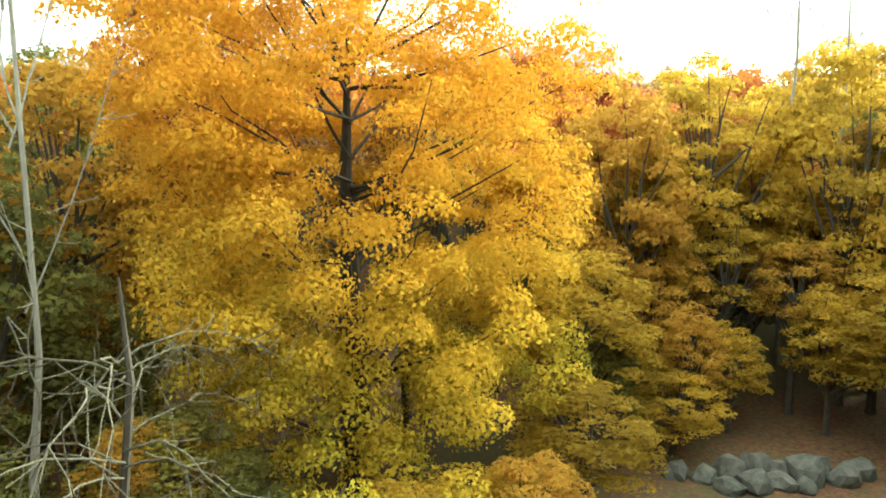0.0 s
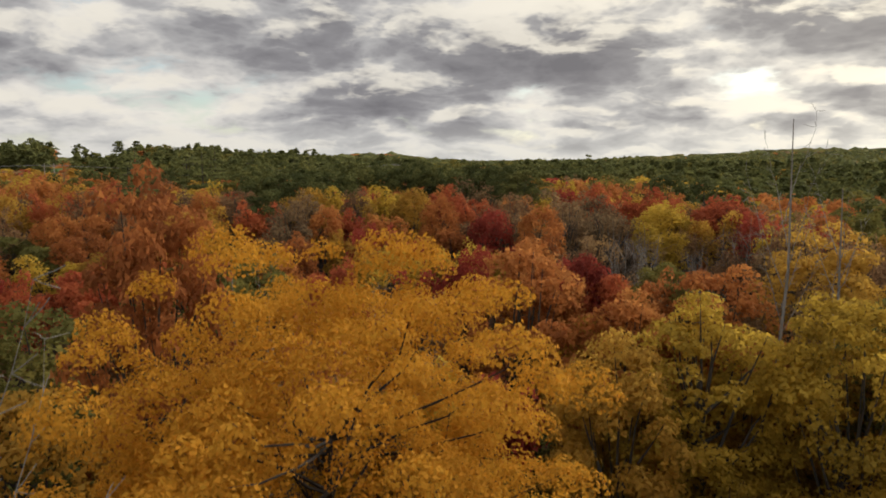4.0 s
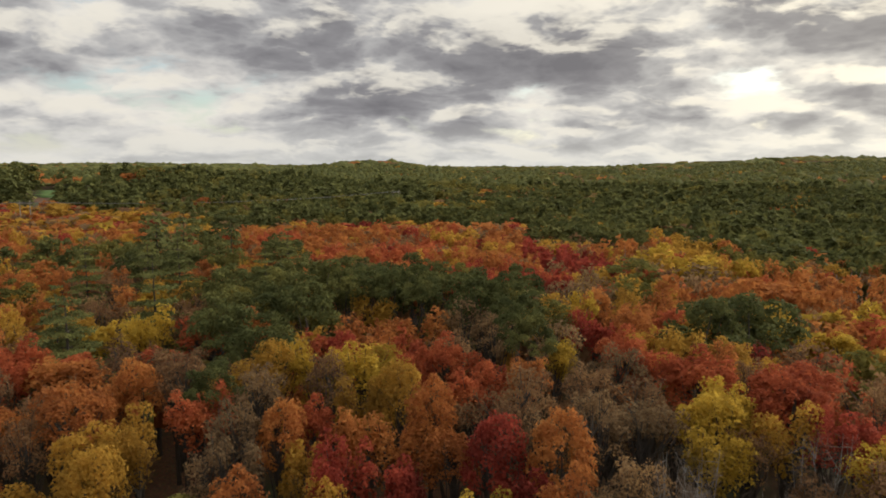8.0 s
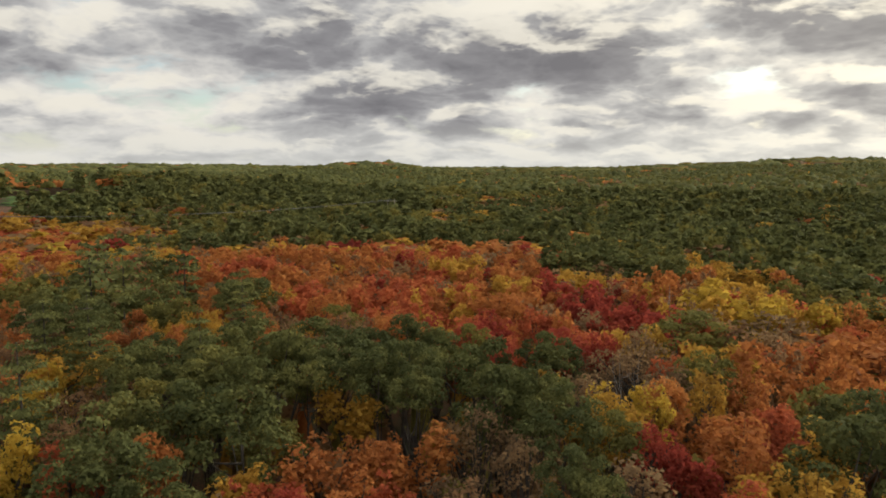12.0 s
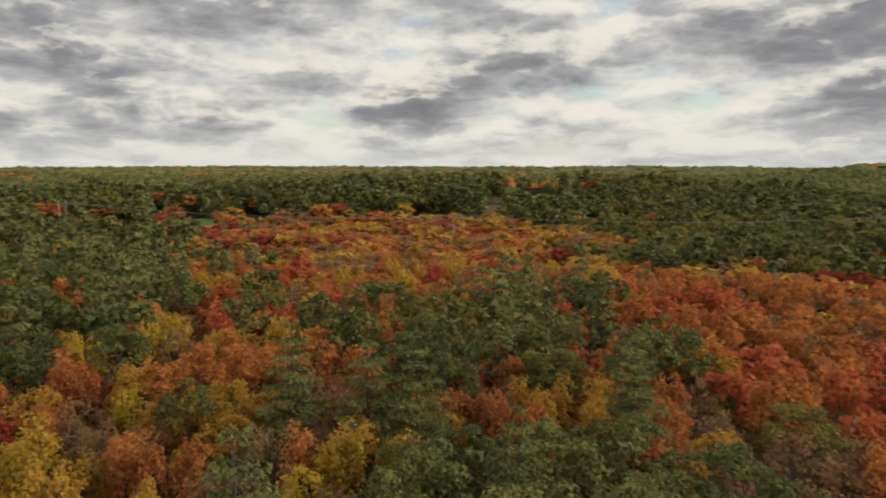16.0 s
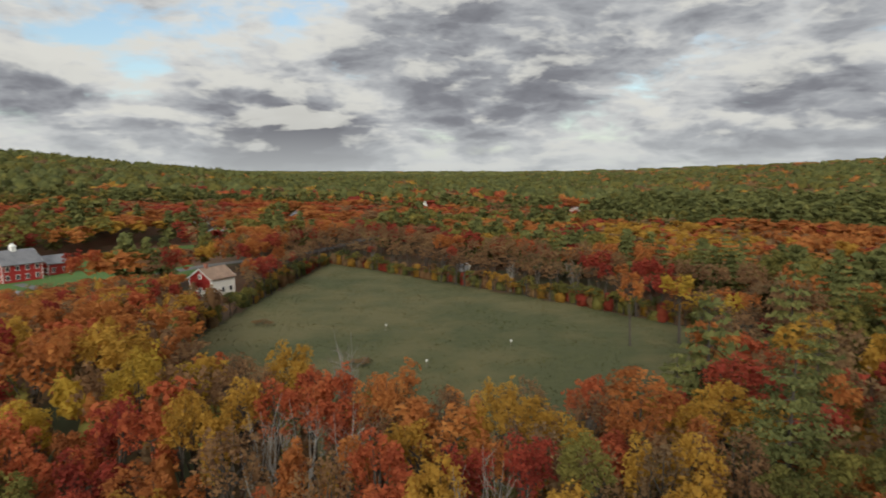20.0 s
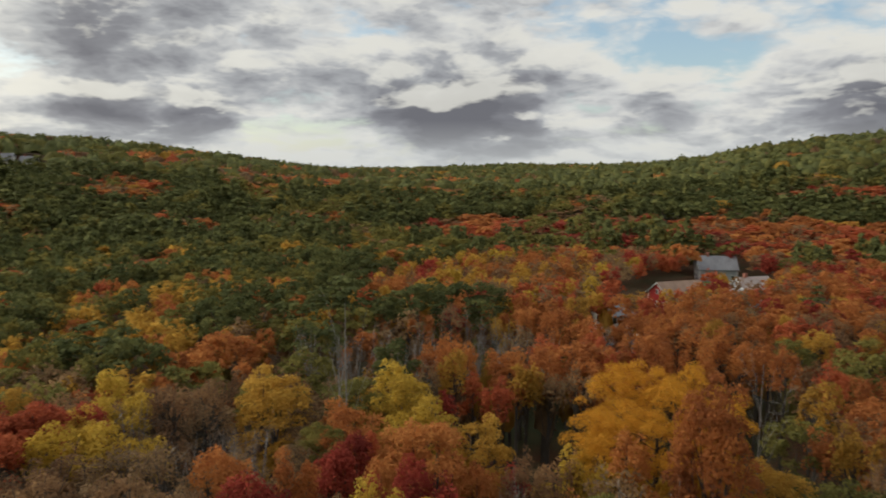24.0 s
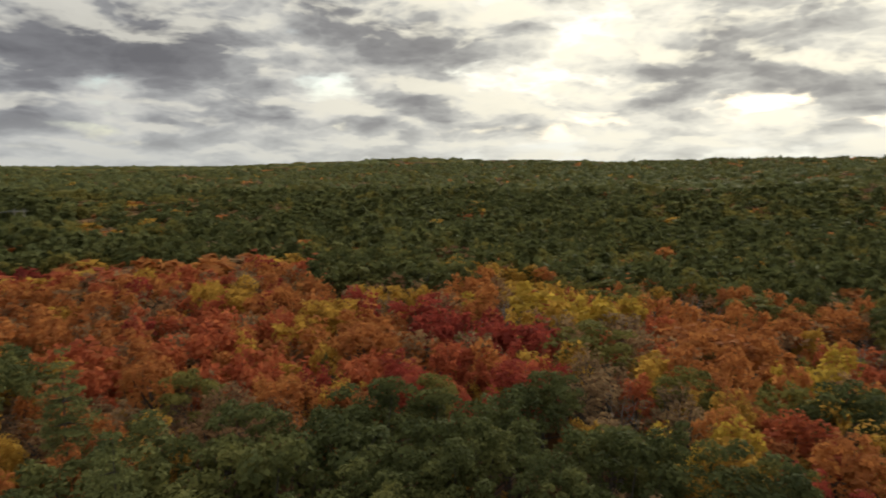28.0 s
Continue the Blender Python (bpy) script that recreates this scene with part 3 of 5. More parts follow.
SHAPES = {}
for level, (leaf_n, leaf_s, sides) in {"hero": (11000, 0.085, 6), "close": (3400, 0.125, 5), "near": (1200, 0.185, 4), "mid": (280, 0.36, 3), "far": (48, 0.8, 3)}.items():
    few = level in ("mid", "far")
    twigs = 3 if few else 9 if level == "near" else 16
    if level == "hero":
        SHAPES["round", level] = [broad_tree(s, leaf_n, leaf_s, lobes=60, lobe=0.85, limbs=20, sides=sides, three=False) for s in (11, 12, 13)]
        SHAPES["full", level] = [broad_tree(s, 11000, 0.11, lobes=95, axes=(3.0, 3.0, 6.0), centre_z=8.2, lobe=0.78, stretch=0.75, fork=3.0, limbs=26, sides=5) for s in (71, 72, 73, 74)]
        SHAPES["airy", level] = [broad_tree(s, 6500, 0.105, lobes=60, axes=(3.0, 3.0, 4.6), centre_z=9.6, lobe=0.7, stretch=0.7, fork=6.0, limbs=34, sides=5) for s in (75, 76, 77)]
        SHAPES["broad", level] = SHAPES["round", level]
        continue
    SHAPES["round", level] = [broad_tree(s, leaf_n, leaf_s, lobes=52, axes=(2.15, 2.15, 3.3), centre_z=10.9, lobe=0.62, stretch=1.35, tops=(0, 3, 0, 4, 2)[s - 11], fork=5.0, limbs=twigs, sides=sides, up=0.5) for s in (11, 12, 13, 14, 15)]
    SHAPES["tall", level] = [broad_tree(s, leaf_n, leaf_s, lobes=50, axes=(2.0, 2.0, 3.5), centre_z=10.8, stretch=1.6, lobe=0.52, tops=(4, 0, 5, 3)[s - 21], fork=5.0, limbs=twigs, sides=sides, up=0.5) for s in (21, 22, 23, 24)]
    SHAPES["airy", level] = [broad_tree(s, int(leaf_n * 0.6), leaf_s * 0.85, lobes=44, axes=(2.15, 2.15, 3.2), centre_z=10.8, lobe=0.55, stretch=1.4, tops=(5, 0, 4, 0)[s - 31], fork=4.5, limbs=twigs * 2, sides=sides) for s in (31, 32, 33, 34)]
    SHAPES["broad", level] = [broad_tree(s, int(leaf_n * 2.2), leaf_s * 0.95, lobes=34, axes=(3.4, 3.4, 3.8), centre_z=10.4, lobe=0.92, up=0.85, stretch=0.8, limbs=3 if few else 6, sides=sides) for s in (41, 42, 43, 44)]
    SHAPES["pine", level] = [pine_tree(s, int(leaf_n * (2.6 if few else 5.0)), leaf_s * (1.4 if few else 1.05), sides) for s in (51, 52, 53)]
    SHAPES["bare", level] = [bare_tree(s, leaf_n // 5, 0.5, 3) for s in (61, 62, 63)]
CROWNS = {key: [c for _, c in pairs] for key, pairs in SHAPES.items() if key[1] in ("mid", "far")}
SHAPES = {key: pairs for key, pairs in SHAPES.items() if key[1] != "far"}
WIDTH = {"round": 2.5, "tall": 2.35, "airy": 2.45, "broad": 3.9, "pine": 4.4, "bare": 3.0, "full": 3.9}
HEIGHT = {"oak": 17.3, "pine": 20.0, "olive": 15.6, "bare": 14.5}
for key, pairs in SHAPES.items():
    SHAPES[key] = [(mesh_of("trunk", w, BARK), mesh_of("crown", c, LEAF["orange"])) for w, c in pairs]

FORM = {"red": "tall", "crimson": "round", "orange": "round", "gold": "round", "yellow": "round", "russet": "airy", "tan": "airy",
        "olive": "broad", "oak": "broad", "pine": "pine", "bare": "bare"}
TALK = {"red": "red maple tree in scarlet autumn leaf", "crimson": "maple tree in deep crimson autumn leaf", "orange": "maple tree in orange autumn leaf",
        "gold": "hardwood tree in golden autumn leaf", "yellow": "bright yellow autumn tree", "russet": "thinning russet-brown autumn tree",
        "tan": "tree with sparse tan autumn leaves", "olive": "olive-green tree just turning yellow", "oak": "dense dark green oak tree",
        "pine": "dark green white pine with tiered boughs", "bare": "leafless pale grey tree"}
KIND = {"pine": ("pine_tree", "pine"), "oak": ("oak_tree", "oak"), "olive": ("turning_oak_tree", "oak"), "bare": ("bare_tree", "bare tree"),
        "red": ("red_maple_tree", "maple"), "crimson": ("crimson_maple_tree", "maple"), "orange": ("sugar_maple_tree", "maple"), "gold": ("hickory_tree", "hickory"),
        "yellow": ("birch_tree", "birch"), "russet": ("ash_tree", "ash"), "tan": ("beech_tree", "beech")}
planted = []
FLIGHT = np.array([eye for _, eye, _ in PATH])


def nearest(x, y):
    return float(np.hypot(FLIGHT[:, 0] - x, FLIGHT[:, 1] - y).min())


def tree(kind, x, y, h, r, form=None, label=None, level=None):
    """Plants one tree of that height and crown radius."""
    level = level or ("close" if abs(x) < 40 and 40 < y < 88 else "near" if nearest(x, y) < 60 else "mid")
    form = form or FORM[kind]
    pool = SHAPES[form, level]
    wood, crown = pool[int(rng.integers(len(pool)))]
    name, category = KIND[kind]
    root = new(name)
    root.empty_display_size = 0.5
    root.location = (x, y, float(land(np.float64(x), np.float64(y))))
    root.rotation_euler = (0, 0, rng.uniform(0, 6.28))
    across = r / (4.0 if level == "hero" else WIDTH[form])
    upright = h / H0 if level == "hero" or form == "bare" else min(h / H0, across * (1.0 if form == "broad" else 1.25))
    tagged(root, label or TALK[kind], category, "trees of the wood")
    for piece, me, mat in (("trunk", wood, BARK_PALE if kind == "bare" else BARK), ("crown", crown, LEAF[kind])):
        ob = new(piece, me)
        ob.parent = root
        ob.scale = (across, across, h / H0 if piece == "trunk" else upright)
        ob.location.z = 0 if piece == "trunk" else h - H0 * upright
        ob.material_slots[0].link = "OBJECT"
        ob.material_slots[0].material = mat
    planted.append((x, y, r, kind))
    return root


def grown(kind, x, y):
    """How tall a tree of that kind stands: all reach for the same canopy, also from the hollow."""
    top = HEIGHT.get(kind, 15.0) + shelf(x, y)
    if abs(x) < 46:
        top = min(top, 22.5 + max(0.0, y - 50) * 0.2)
    return top - float(land(np.float64(x), np.float64(y)))


def key_tree(kind, x, y, r):
    tree(kind, x, y, grown(kind, x, y) * rng.uniform(0.97, 1.04), r * (1.65 if kind == "pine" else 1.3 if kind in ("oak", "olive") else 1.15))


# ---- the trees before which the camera rises ----
def great_maple(x, y):
    """The large golden sugar maple: a full ovoid crown down to the ground."""
    g = np.random.default_rng(5)
    c, s = lobes_round(g, 480, (0, 0, 12.8), (8.0, 8.0, 11.9), 0.98, -0.99)
    inner, si = lobes_round(g, 130, (0, 0, 12.0), (5.4, 5.4, 9.6), 1.1, -0.99)
    c, s = np.concatenate([c, inner]), np.concatenate([s, si])
    c[:, :2] *= 1.04 + 0.34 * ease((c[:, 2:3] - 13) / 8) + 0.75 * ease((9 - c[:, 2:3]) / 7)
    p, d = on_lobes(g, c, s, 215000, 0.85, 0.25)
    # sprays hang lower toward their tips
    p[:, 2] -= 0.05 * np.hypot(p[:, 0], p[:, 1])
    root = tagged(new("sugar_maple_tree"), "large sugar maple in dense golden autumn leaf", "maple")
    root.location = (x, y, float(land(np.float64(x), np.float64(y))))
    wood = [stem([((0, 0, -0.4), 0.7), ((0, 0, 0.9), 0.5), ((0.2, 0, 5), 0.44), ((-0.2, 0.3, 13), 0.24), ((0, 0, 18.5), 0.05)], 9)]
    for i in g.permutation(len(c))[:70]:
        z = float(np.clip(c[i][2] - g.uniform(0.8, 5.5), 2.8, 17))
        wood.append(limb(g, (0, 0.15, z), c[i], 0.08, 5, 0.15, 5))
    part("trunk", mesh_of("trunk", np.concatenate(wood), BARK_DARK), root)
    part("crown", mesh_of("crown", foliage(p, d, 0.08, g, 0.6, three=False), LEAF["maple"]), root)
    planted.append((x, y, 8.0, "orange"))


def dead_tree(x, y, height, fork, reach, droop, arms, label, seed):
    """A leafless pale tree: trunk and branches in one piece each."""
    g = np.random.default_rng(seed)
    root = tagged(new("dead_tree"), label, "dead tree")
    root.location = (x, y, float(land(np.float64(x), np.float64(y))))
    wood = stem([((0, 0, -0.4), 0.2), ((0.08, 0, 1.6), 0.15), ((-0.2, 0.1, fork * 0.6), 0.115), ((0.25, 0, fork), 0.085), ((0.08, 0.08, height), 0.025)], 7)
    part("trunk", mesh_of("trunk", wood, BARK_PALE if droop < 0 else BARK), root)
    for k in range(arms):
        a = 6.283 * k / arms + g.uniform(-0.4, 0.4)
        z0 = g.uniform(fork * 0.72, fork + (height - fork) * (0.2 if droop > 0 else 0.6))
        length = reach * g.uniform(0.6, 1.1)
        s = np.linspace(0, 1, 9)
        up = length * (0.55 * s - droop * s * s) if droop > 0 else length * (1.6 * s + 0.5 * s * s)
        bend = np.cumsum(g.normal(0, 0.03 * length, 9))
        out = s * length * (1.0 if droop > 0 else 0.75)
        pts = np.stack([math.cos(a) * out - math.sin(a) * bend, math.sin(a) * out + math.cos(a) * bend, z0 + up + g.normal(0, 0.02, 9)], -1)
        faces = [stem([(p, 0.03 * (1 - 0.85 * q)) for p, q in zip(pts, s)], 6)]
        for j in range(2, 9):
            for _ in range(2):
                tip = pts[j] + unit(g.normal(0, 1, 3) + (math.cos(a), math.sin(a), 0.9 if droop < 0 else g.choice([-1.6, 0.8]))) * length * g.uniform(0.1, 0.26)
                faces.append(limb(g, pts[j], tip, 0.013, 4, 0.1, 4))
        part("branch", mesh_of("branch", np.concatenate(faces), BARK_PALE if droop < 0 else BARK_DRY), root)
    planted.append((x, y, 1.0, "bare"))


great_maple(-3.3, 25.8)
dead_tree(-6.6, 13.8, 11.2, 9.0, 5.4, 0.75, 14, "dead grey tree with arching drooping branches", 3)
dead_tree(-10.4, 17.1, 23.7, 8.6, 4.2, -1, 9, "tall dead tree with pale forking stems", 8)
dead_tree(22.7, 45.1, 29.4, 19.8, 3.8, -1, 7, "dead tree whose bare tips rise over golden trees", 9)
tree("orange", -11.7, 33.0, 27.8, 4.8, form="full", label="rust-red maple with pointed tops behind the golden maple", level="hero")
tree("gold", -15.4, 28.2, 19.0, 5.1, form="full", level="hero")
tree("olive", -15.0, 21.1, 15.0, 4.8, form="full", level="hero")
tree("olive", -11.0, 15.4, 5.8, 3.0, level="hero", label="low green shrub turning yellow beside the dead tree")
tree("olive", -20.5, 24.8, 18.2, 5.4, form="full", level="hero")
tree("gold", 10.1, 37.4, 19.2, 4.8, form="full", level="hero")
tree("yellow", 16.0, 40.3, 20.2, 5.8, form="airy", level="hero", label="golden maple with dark trunk behind the boulders")
tree("yellow", 22.4, 37.4, 21.1, 5.4, form="full", level="hero")
tree("yellow", 21.4, 30.7, 9.4, 4.2, form="full", level="hero")
tree("yellow", 6.2, 31.0, 10.2, 4.5, form="full", level="hero")
tree("orange", 13.4, 45.6, 19.5, 5.4, form="full", level="hero")
tree("orange", 19.8, 47.7, 20.8, 5.8, form="full", level="hero")
tree("orange", 7.0, 48.3, 22.7, 6.2, form="full", level="hero")
tree("olive", 28.2, 40.0, 19.8, 6.2, form="full", level="hero")
tree("gold", 28.5, 50.4, 20.8, 6.2, form="full", level="hero")
for sx, sy, sh, sr, sk in ((12.2, 43.2, 7.2, 3.8, "gold"), (18.4, 44.0, 8.8, 4.2, "olive"), (25.0, 43.2, 9.6, 4.2, "gold"), (15.2, 49.6, 11.2, 4.8, "gold"), (9.6, 41.6, 5.6, 3.2, "olive"), (30.4, 45.6, 11.2, 4.8, "yellow"), (21.6, 52.0, 12.0, 4.8, "orange"), (18.9, 41.6, 16.8, 4.8, "yellow"), (12.8, 40.6, 16.0, 4.5, "yellow"), (25.3, 39.7, 16.8, 4.8, "gold"), (26.6, 33.0, 11.2, 4.2, "yellow"), (16.0, 44.8, 17.6, 5.1, "gold"), (10.9, 48.0, 17.6, 5.1, "gold")):
    tree(sk, sx, sy, sh, sr, form="full", level="hero", label="young understorey tree in yellow autumn leaf under the maples")
tree("olive", -20.5, 38.4, 20.6, 6.1, form="full", level="hero")
for sx, sy, sh, sr, sk in ((-8.0, 20.0, 6.4, 3.5, "olive"), (1.3, 20.5, 4.2, 3.0, "yellow"), (5.4, 25.0, 5.6, 3.5, "yellow"), (-13.4, 25.0, 8.8, 3.8, "gold"), (10.9, 30.7, 4.2, 2.9, "yellow"), (-18.4, 31.2, 11.2, 4.5, "olive")):
    tree(sk, sx, sy, sh, sr, form="full", level="hero", label="leafy sapling in green and yellow at the maple's foot")
tree("gold", -25.6, 31.2, 18.2, 6.1, form="full", level="hero")


dead_tree(-12.2, 45.5, 20.5, 11.0, 4.2, -1, 7, "pale dead tree with forking tops in the hollow", 21)
dead_tree(-9.6, 44.0, 19.0, 12.0, 3.4, -1, 6, "pale dead tree with forking tops in the hollow", 22)
dead_tree(25.4, 44.0, 25.0, 17.0, 3.0, -1, 6, "dead tree whose bare tips rise over golden trees", 23)
for sx, sy, sh, sr, sk in ((12.0, 36.0, 9.0, 3.6, "gold"), (15.5, 37.0, 11.0, 3.8, "yellow"), (19.0, 36.0, 10.0, 3.6, "gold"), (23.5, 36.0, 12.0, 4.0, "yellow"), (10.0, 41.0, 12.0, 4.0, "gold"), (14.0, 43.5, 13.0, 4.2, "orange"),
                           (18.5, 43.0, 13.0, 4.2, "gold"), (22.5, 42.5, 14.0, 4.4, "gold"), (27.0, 38.0, 13.0, 4.4, "gold"), (26.0, 46.0, 14.0, 4.6, "orange"), (6.5, 43.0, 11.0, 4.0, "olive"), (16.5, 47.0, 15.0, 4.6, "orange")):
    tree(sk, sx, sy, sh, sr, form="airy", level="hero", label="slender understorey tree in layered yellow leaf under the maples")
for sx, sy, sh, sr, sk in ((9.4, 33.0, 5.5, 2.4, "yellow"), (12.2, 32.6, 7.0, 2.2, "gold"), (14.6, 33.4, 6.0, 2.4, "yellow"), (19.4, 33.0, 8.0, 2.8, "yellow"), (23.0, 32.0, 8.5, 3.0, "gold"), (25.6, 33.6, 9.5, 3.2, "yellow"),
                           (7.4, 31.0, 6.5, 2.6, "olive"), (10.6, 36.4, 8.0, 2.6, "gold"), (-14.0, 18.6, 7.5, 3.2, "olive"), (-17.4, 21.0, 9.5, 3.4, "gold"), (-12.2, 23.6, 10.0, 3.0, "olive"), (-1.0, 18.6, 4.6, 2.4, "yellow"), (2.8, 19.6, 5.0, 2.4, "gold"), (-5.4, 18.0, 5.0, 2.4, "olive"), (-8.8, 19.4, 6.5, 2.6, "gold")):
    tree(sk, sx, sy, sh, sr, form="full", level="hero", label="young tree in bright yellow-green leaf at the edge of the clearing")


def boulder(x, y, z, w, d, h, seed):
    g = np.random.default_rng(seed)
    bm = bmesh.new()
    bmesh.ops.create_icosphere(bm, subdivisions=2, radius=1.0)
    for v in bm.verts:
        k = 1 + 0.45 * noise.noise(Vector(v.co) * 1.1 + Vector((seed * 3.1, 0, 0))) + 0.12 * noise.noise(Vector(v.co) * 3)
        v.co = Vector((v.co.x * w * k, v.co.y * d * k, max(v.co.z, -0.55) * h * k))
    me = bpy.data.meshes.new("boulder")
    bm.to_mesh(me)
    bm.free()
    me.materials.append(STONE)
    ob = tagged(new("boulder", me), "grey mossy boulder among fallen leaves", "boulder", "boulders of the old wall")
    ob.location, ob.rotation_euler = (x, y, z), (0, 0, g.uniform(0, 6))


for k, (bx, by, bw, bh) in enumerate(((11.4, 28.2, 0.61, 0.47), (12.6, 28.6, 0.68, 0.74), (13.2, 27.4, 0.81, 0.61), (14.0, 29.0, 0.74, 0.68), (14.9, 28.7, 0.54, 0.47), (15.8, 28.2, 0.88, 0.81),
                                      (16.6, 28.6, 0.61, 0.68), (17.3, 27.8, 0.74, 0.68), (12.1, 27.1, 0.68, 0.41), (14.5, 27.5, 0.74, 0.47), (18.2, 28.5, 0.68, 0.61), (10.4, 28.6, 0.68, 0.47), (15.3, 27.1, 0.54, 0.41))):
    boulder(bx, by, 2.6 + bh * 0.3, bw, bw * 0.85, bh, k)
key_tree("bare", -72.6, 37.8, 2.8)
key_tree("bare", -69.2, 40.3, 2.5)
key_tree("bare", -53.0, 71.8, 2.2)
key_tree("bare", -51.6, 49.8, 2.6)
key_tree("bare", -2.6, 47.7, 1.7)
key_tree("bare", 17.2, 60.9, 1.6)
key_tree("bare", 22.7, 116.6, 2.0)
key_tree("bare", 34.5, 4.3, 2.6)
key_tree("bare", 39.0, 5.9, 2.7)
key_tree("bare", 39.8, 155.5, 3.3)
key_tree("bare", 41.2, 11.2, 2.6)
key_tree("bare", 43.4, 16.5, 2.6)
key_tree("bare", 44.9, 29.1, 2.4)
key_tree("bare", 45.6, 21.9, 2.6)
key_tree("bare", 49.6, 31.8, 2.5)
key_tree("bare", 79.0, 119.9, 2.5)
key_tree("bare", 86.0, 152.4, 4.2)
key_tree("bare", 88.6, 102.8, 2.5)
key_tree("crimson", -91.2, 77.3, 3.5)
key_tree("crimson", -66.1, 99.3, 2.4)
key_tree("crimson", -62.8, 97.9, 2.4)
key_tree("crimson", -59.5, 95.1, 2.2)
key_tree("crimson", -43.0, 2.0, 4.1)
key_tree("crimson", -42.0, 37.5, 2.7)
key_tree("crimson", -36.4, 48.6, 2.7)
key_tree("crimson", -5.0, 65.0, 2.1)
key_tree("crimson", 3.7, 55.8, 1.8)
key_tree("crimson", 3.7, 53.3, 1.6)
key_tree("crimson", 5.9, 66.3, 2.2)
key_tree("crimson", 8.9, 134.9, 2.7)
key_tree("crimson", 9.8, 122.2, 1.8)
key_tree("crimson", 12.3, 52.7, 1.8)
key_tree("crimson", 17.4, 125.0, 3.3)
key_tree("crimson", 19.3, 93.7, 2.1)
key_tree("crimson", 28.9, 162.0, 3.4)
key_tree("crimson", 30.9, 146.7, 3.1)
key_tree("crimson", 31.5, 68.5, 2.0)
key_tree("crimson", 31.8, 141.9, 2.7)
key_tree("crimson", 72.1, 109.4, 2.3)
key_tree("crimson", 101.4, 203.4, 4.2)
key_tree("gold", -113.1, 77.3, 2.6)
key_tree("gold", -112.8, 156.7, 3.3)
key_tree("gold", -90.5, 117.7, 1.8)
key_tree("gold", -88.7, 130.3, 2.0)
key_tree("gold", -82.9, 77.8, 2.6)
key_tree("gold", -75.2, 129.3, 1.8)
key_tree("gold", -69.3, 96.7, 1.8)
key_tree("gold", -68.3, 65.5, 2.8)
key_tree("gold", -66.9, 114.6, 2.1)
key_tree("gold", -65.9, 35.4, 1.9)
key_tree("gold", -65.7, 82.3, 1.9)
key_tree("gold", -62.2, 39.0, 2.1)
key_tree("gold", -56.6, 8.6, 4.0)
key_tree("gold", -56.0, 119.6, 2.3)
key_tree("gold", -55.2, 77.0, 2.6)
key_tree("gold", -50.9, 70.2, 2.1)
key_tree("gold", -48.7, 45.3, 1.6)
key_tree("gold", -48.0, 42.5, 1.8)
key_tree("gold", -47.7, 98.5, 2.1)
key_tree("gold", -42.9, 102.8, 2.0)
key_tree("gold", -41.1, 48.4, 2.3)
key_tree("gold", -37.1, 117.8, 3.3)
key_tree("gold", -34.3, 125.3, 2.3)
key_tree("gold", -33.8, 135.8, 1.7)
key_tree("gold", -26.5, 136.1, 2.2)
key_tree("gold", -23.7, 157.0, 3.2)
key_tree("gold", -22.5, 66.1, 2.4)
key_tree("gold", -17.2, -24.5, 4.2)
key_tree("gold", -12.6, 81.7, 2.4)
key_tree("gold", -10.6, 93.0, 2.3)
key_tree("gold", -5.9, 106.8, 2.7)
key_tree("gold", -1.5, 75.0, 2.1)
key_tree("gold", 12.8, 112.9, 1.6)
key_tree("gold", 16.7, 100.6, 2.5)
key_tree("gold", 27.1, 89.9, 2.3)
key_tree("gold", 28.7, 69.4, 2.2)
key_tree("gold", 31.2, 86.7, 2.5)
key_tree("gold", 31.5, 96.9, 3.3)
key_tree("gold", 67.5, 194.0, 4.2)
key_tree("gold", 69.3, 44.5, 3.7)
key_tree("gold", 107.2, 27.6, 3.8)
key_tree("gold", 133.3, 109.5, 4.2)
key_tree("gold", 144.1, 181.1, 4.2)
key_tree("gold", 157.9, -36.1, 4.2)
key_tree("oak", -155.8, 123.6, 5.5)
key_tree("oak", -155.1, 112.9, 5.5)
key_tree("oak", -118.9, 122.9, 4.6)
key_tree("oak", -112.7, 107.2, 4.7)
key_tree("oak", -104.8, 142.4, 3.9)
key_tree("oak", -101.5, 107.3, 4.2)
key_tree("oak", -97.5, 100.6, 4.0)
key_tree("oak", -96.7, 113.1, 4.5)
key_tree("oak", -96.2, 119.7, 3.7)
key_tree("oak", -92.0, 100.2, 4.1)
key_tree("oak", -87.7, 123.4, 3.9)
key_tree("oak", -86.1, 105.6, 3.2)
key_tree("oak", -85.3, 94.1, 3.2)
key_tree("oak", -83.7, 110.8, 3.2)
key_tree("oak", -77.0, 118.2, 2.7)
key_tree("oak", -77.0, 106.4, 3.3)
key_tree("oak", -74.2, 96.0, 3.1)
key_tree("oak", -73.5, 99.6, 2.8)
key_tree("oak", -60.7, 237.9, 5.5)
key_tree("oak", -54.2, 183.4, 4.1)
key_tree("oak", -52.2, 143.2, 2.6)
key_tree("oak", -47.9, 183.0, 4.0)
key_tree("oak", -42.8, 135.6, 2.8)
key_tree("oak", -42.2, 146.3, 4.6)
key_tree("oak", -41.3, 153.5, 4.1)
key_tree("oak", -27.0, 155.4, 4.0)
key_tree("oak", -26.6, 116.4, 2.1)
key_tree("oak", -25.7, 142.3, 2.1)
key_tree("oak", -24.8, 109.6, 2.7)
key_tree("oak", -24.4, 113.4, 3.4)
key_tree("oak", -22.5, 123.7, 3.2)
key_tree("oak", -21.1, 95.8, 3.0)
key_tree("oak", -19.6, 117.5, 3.5)
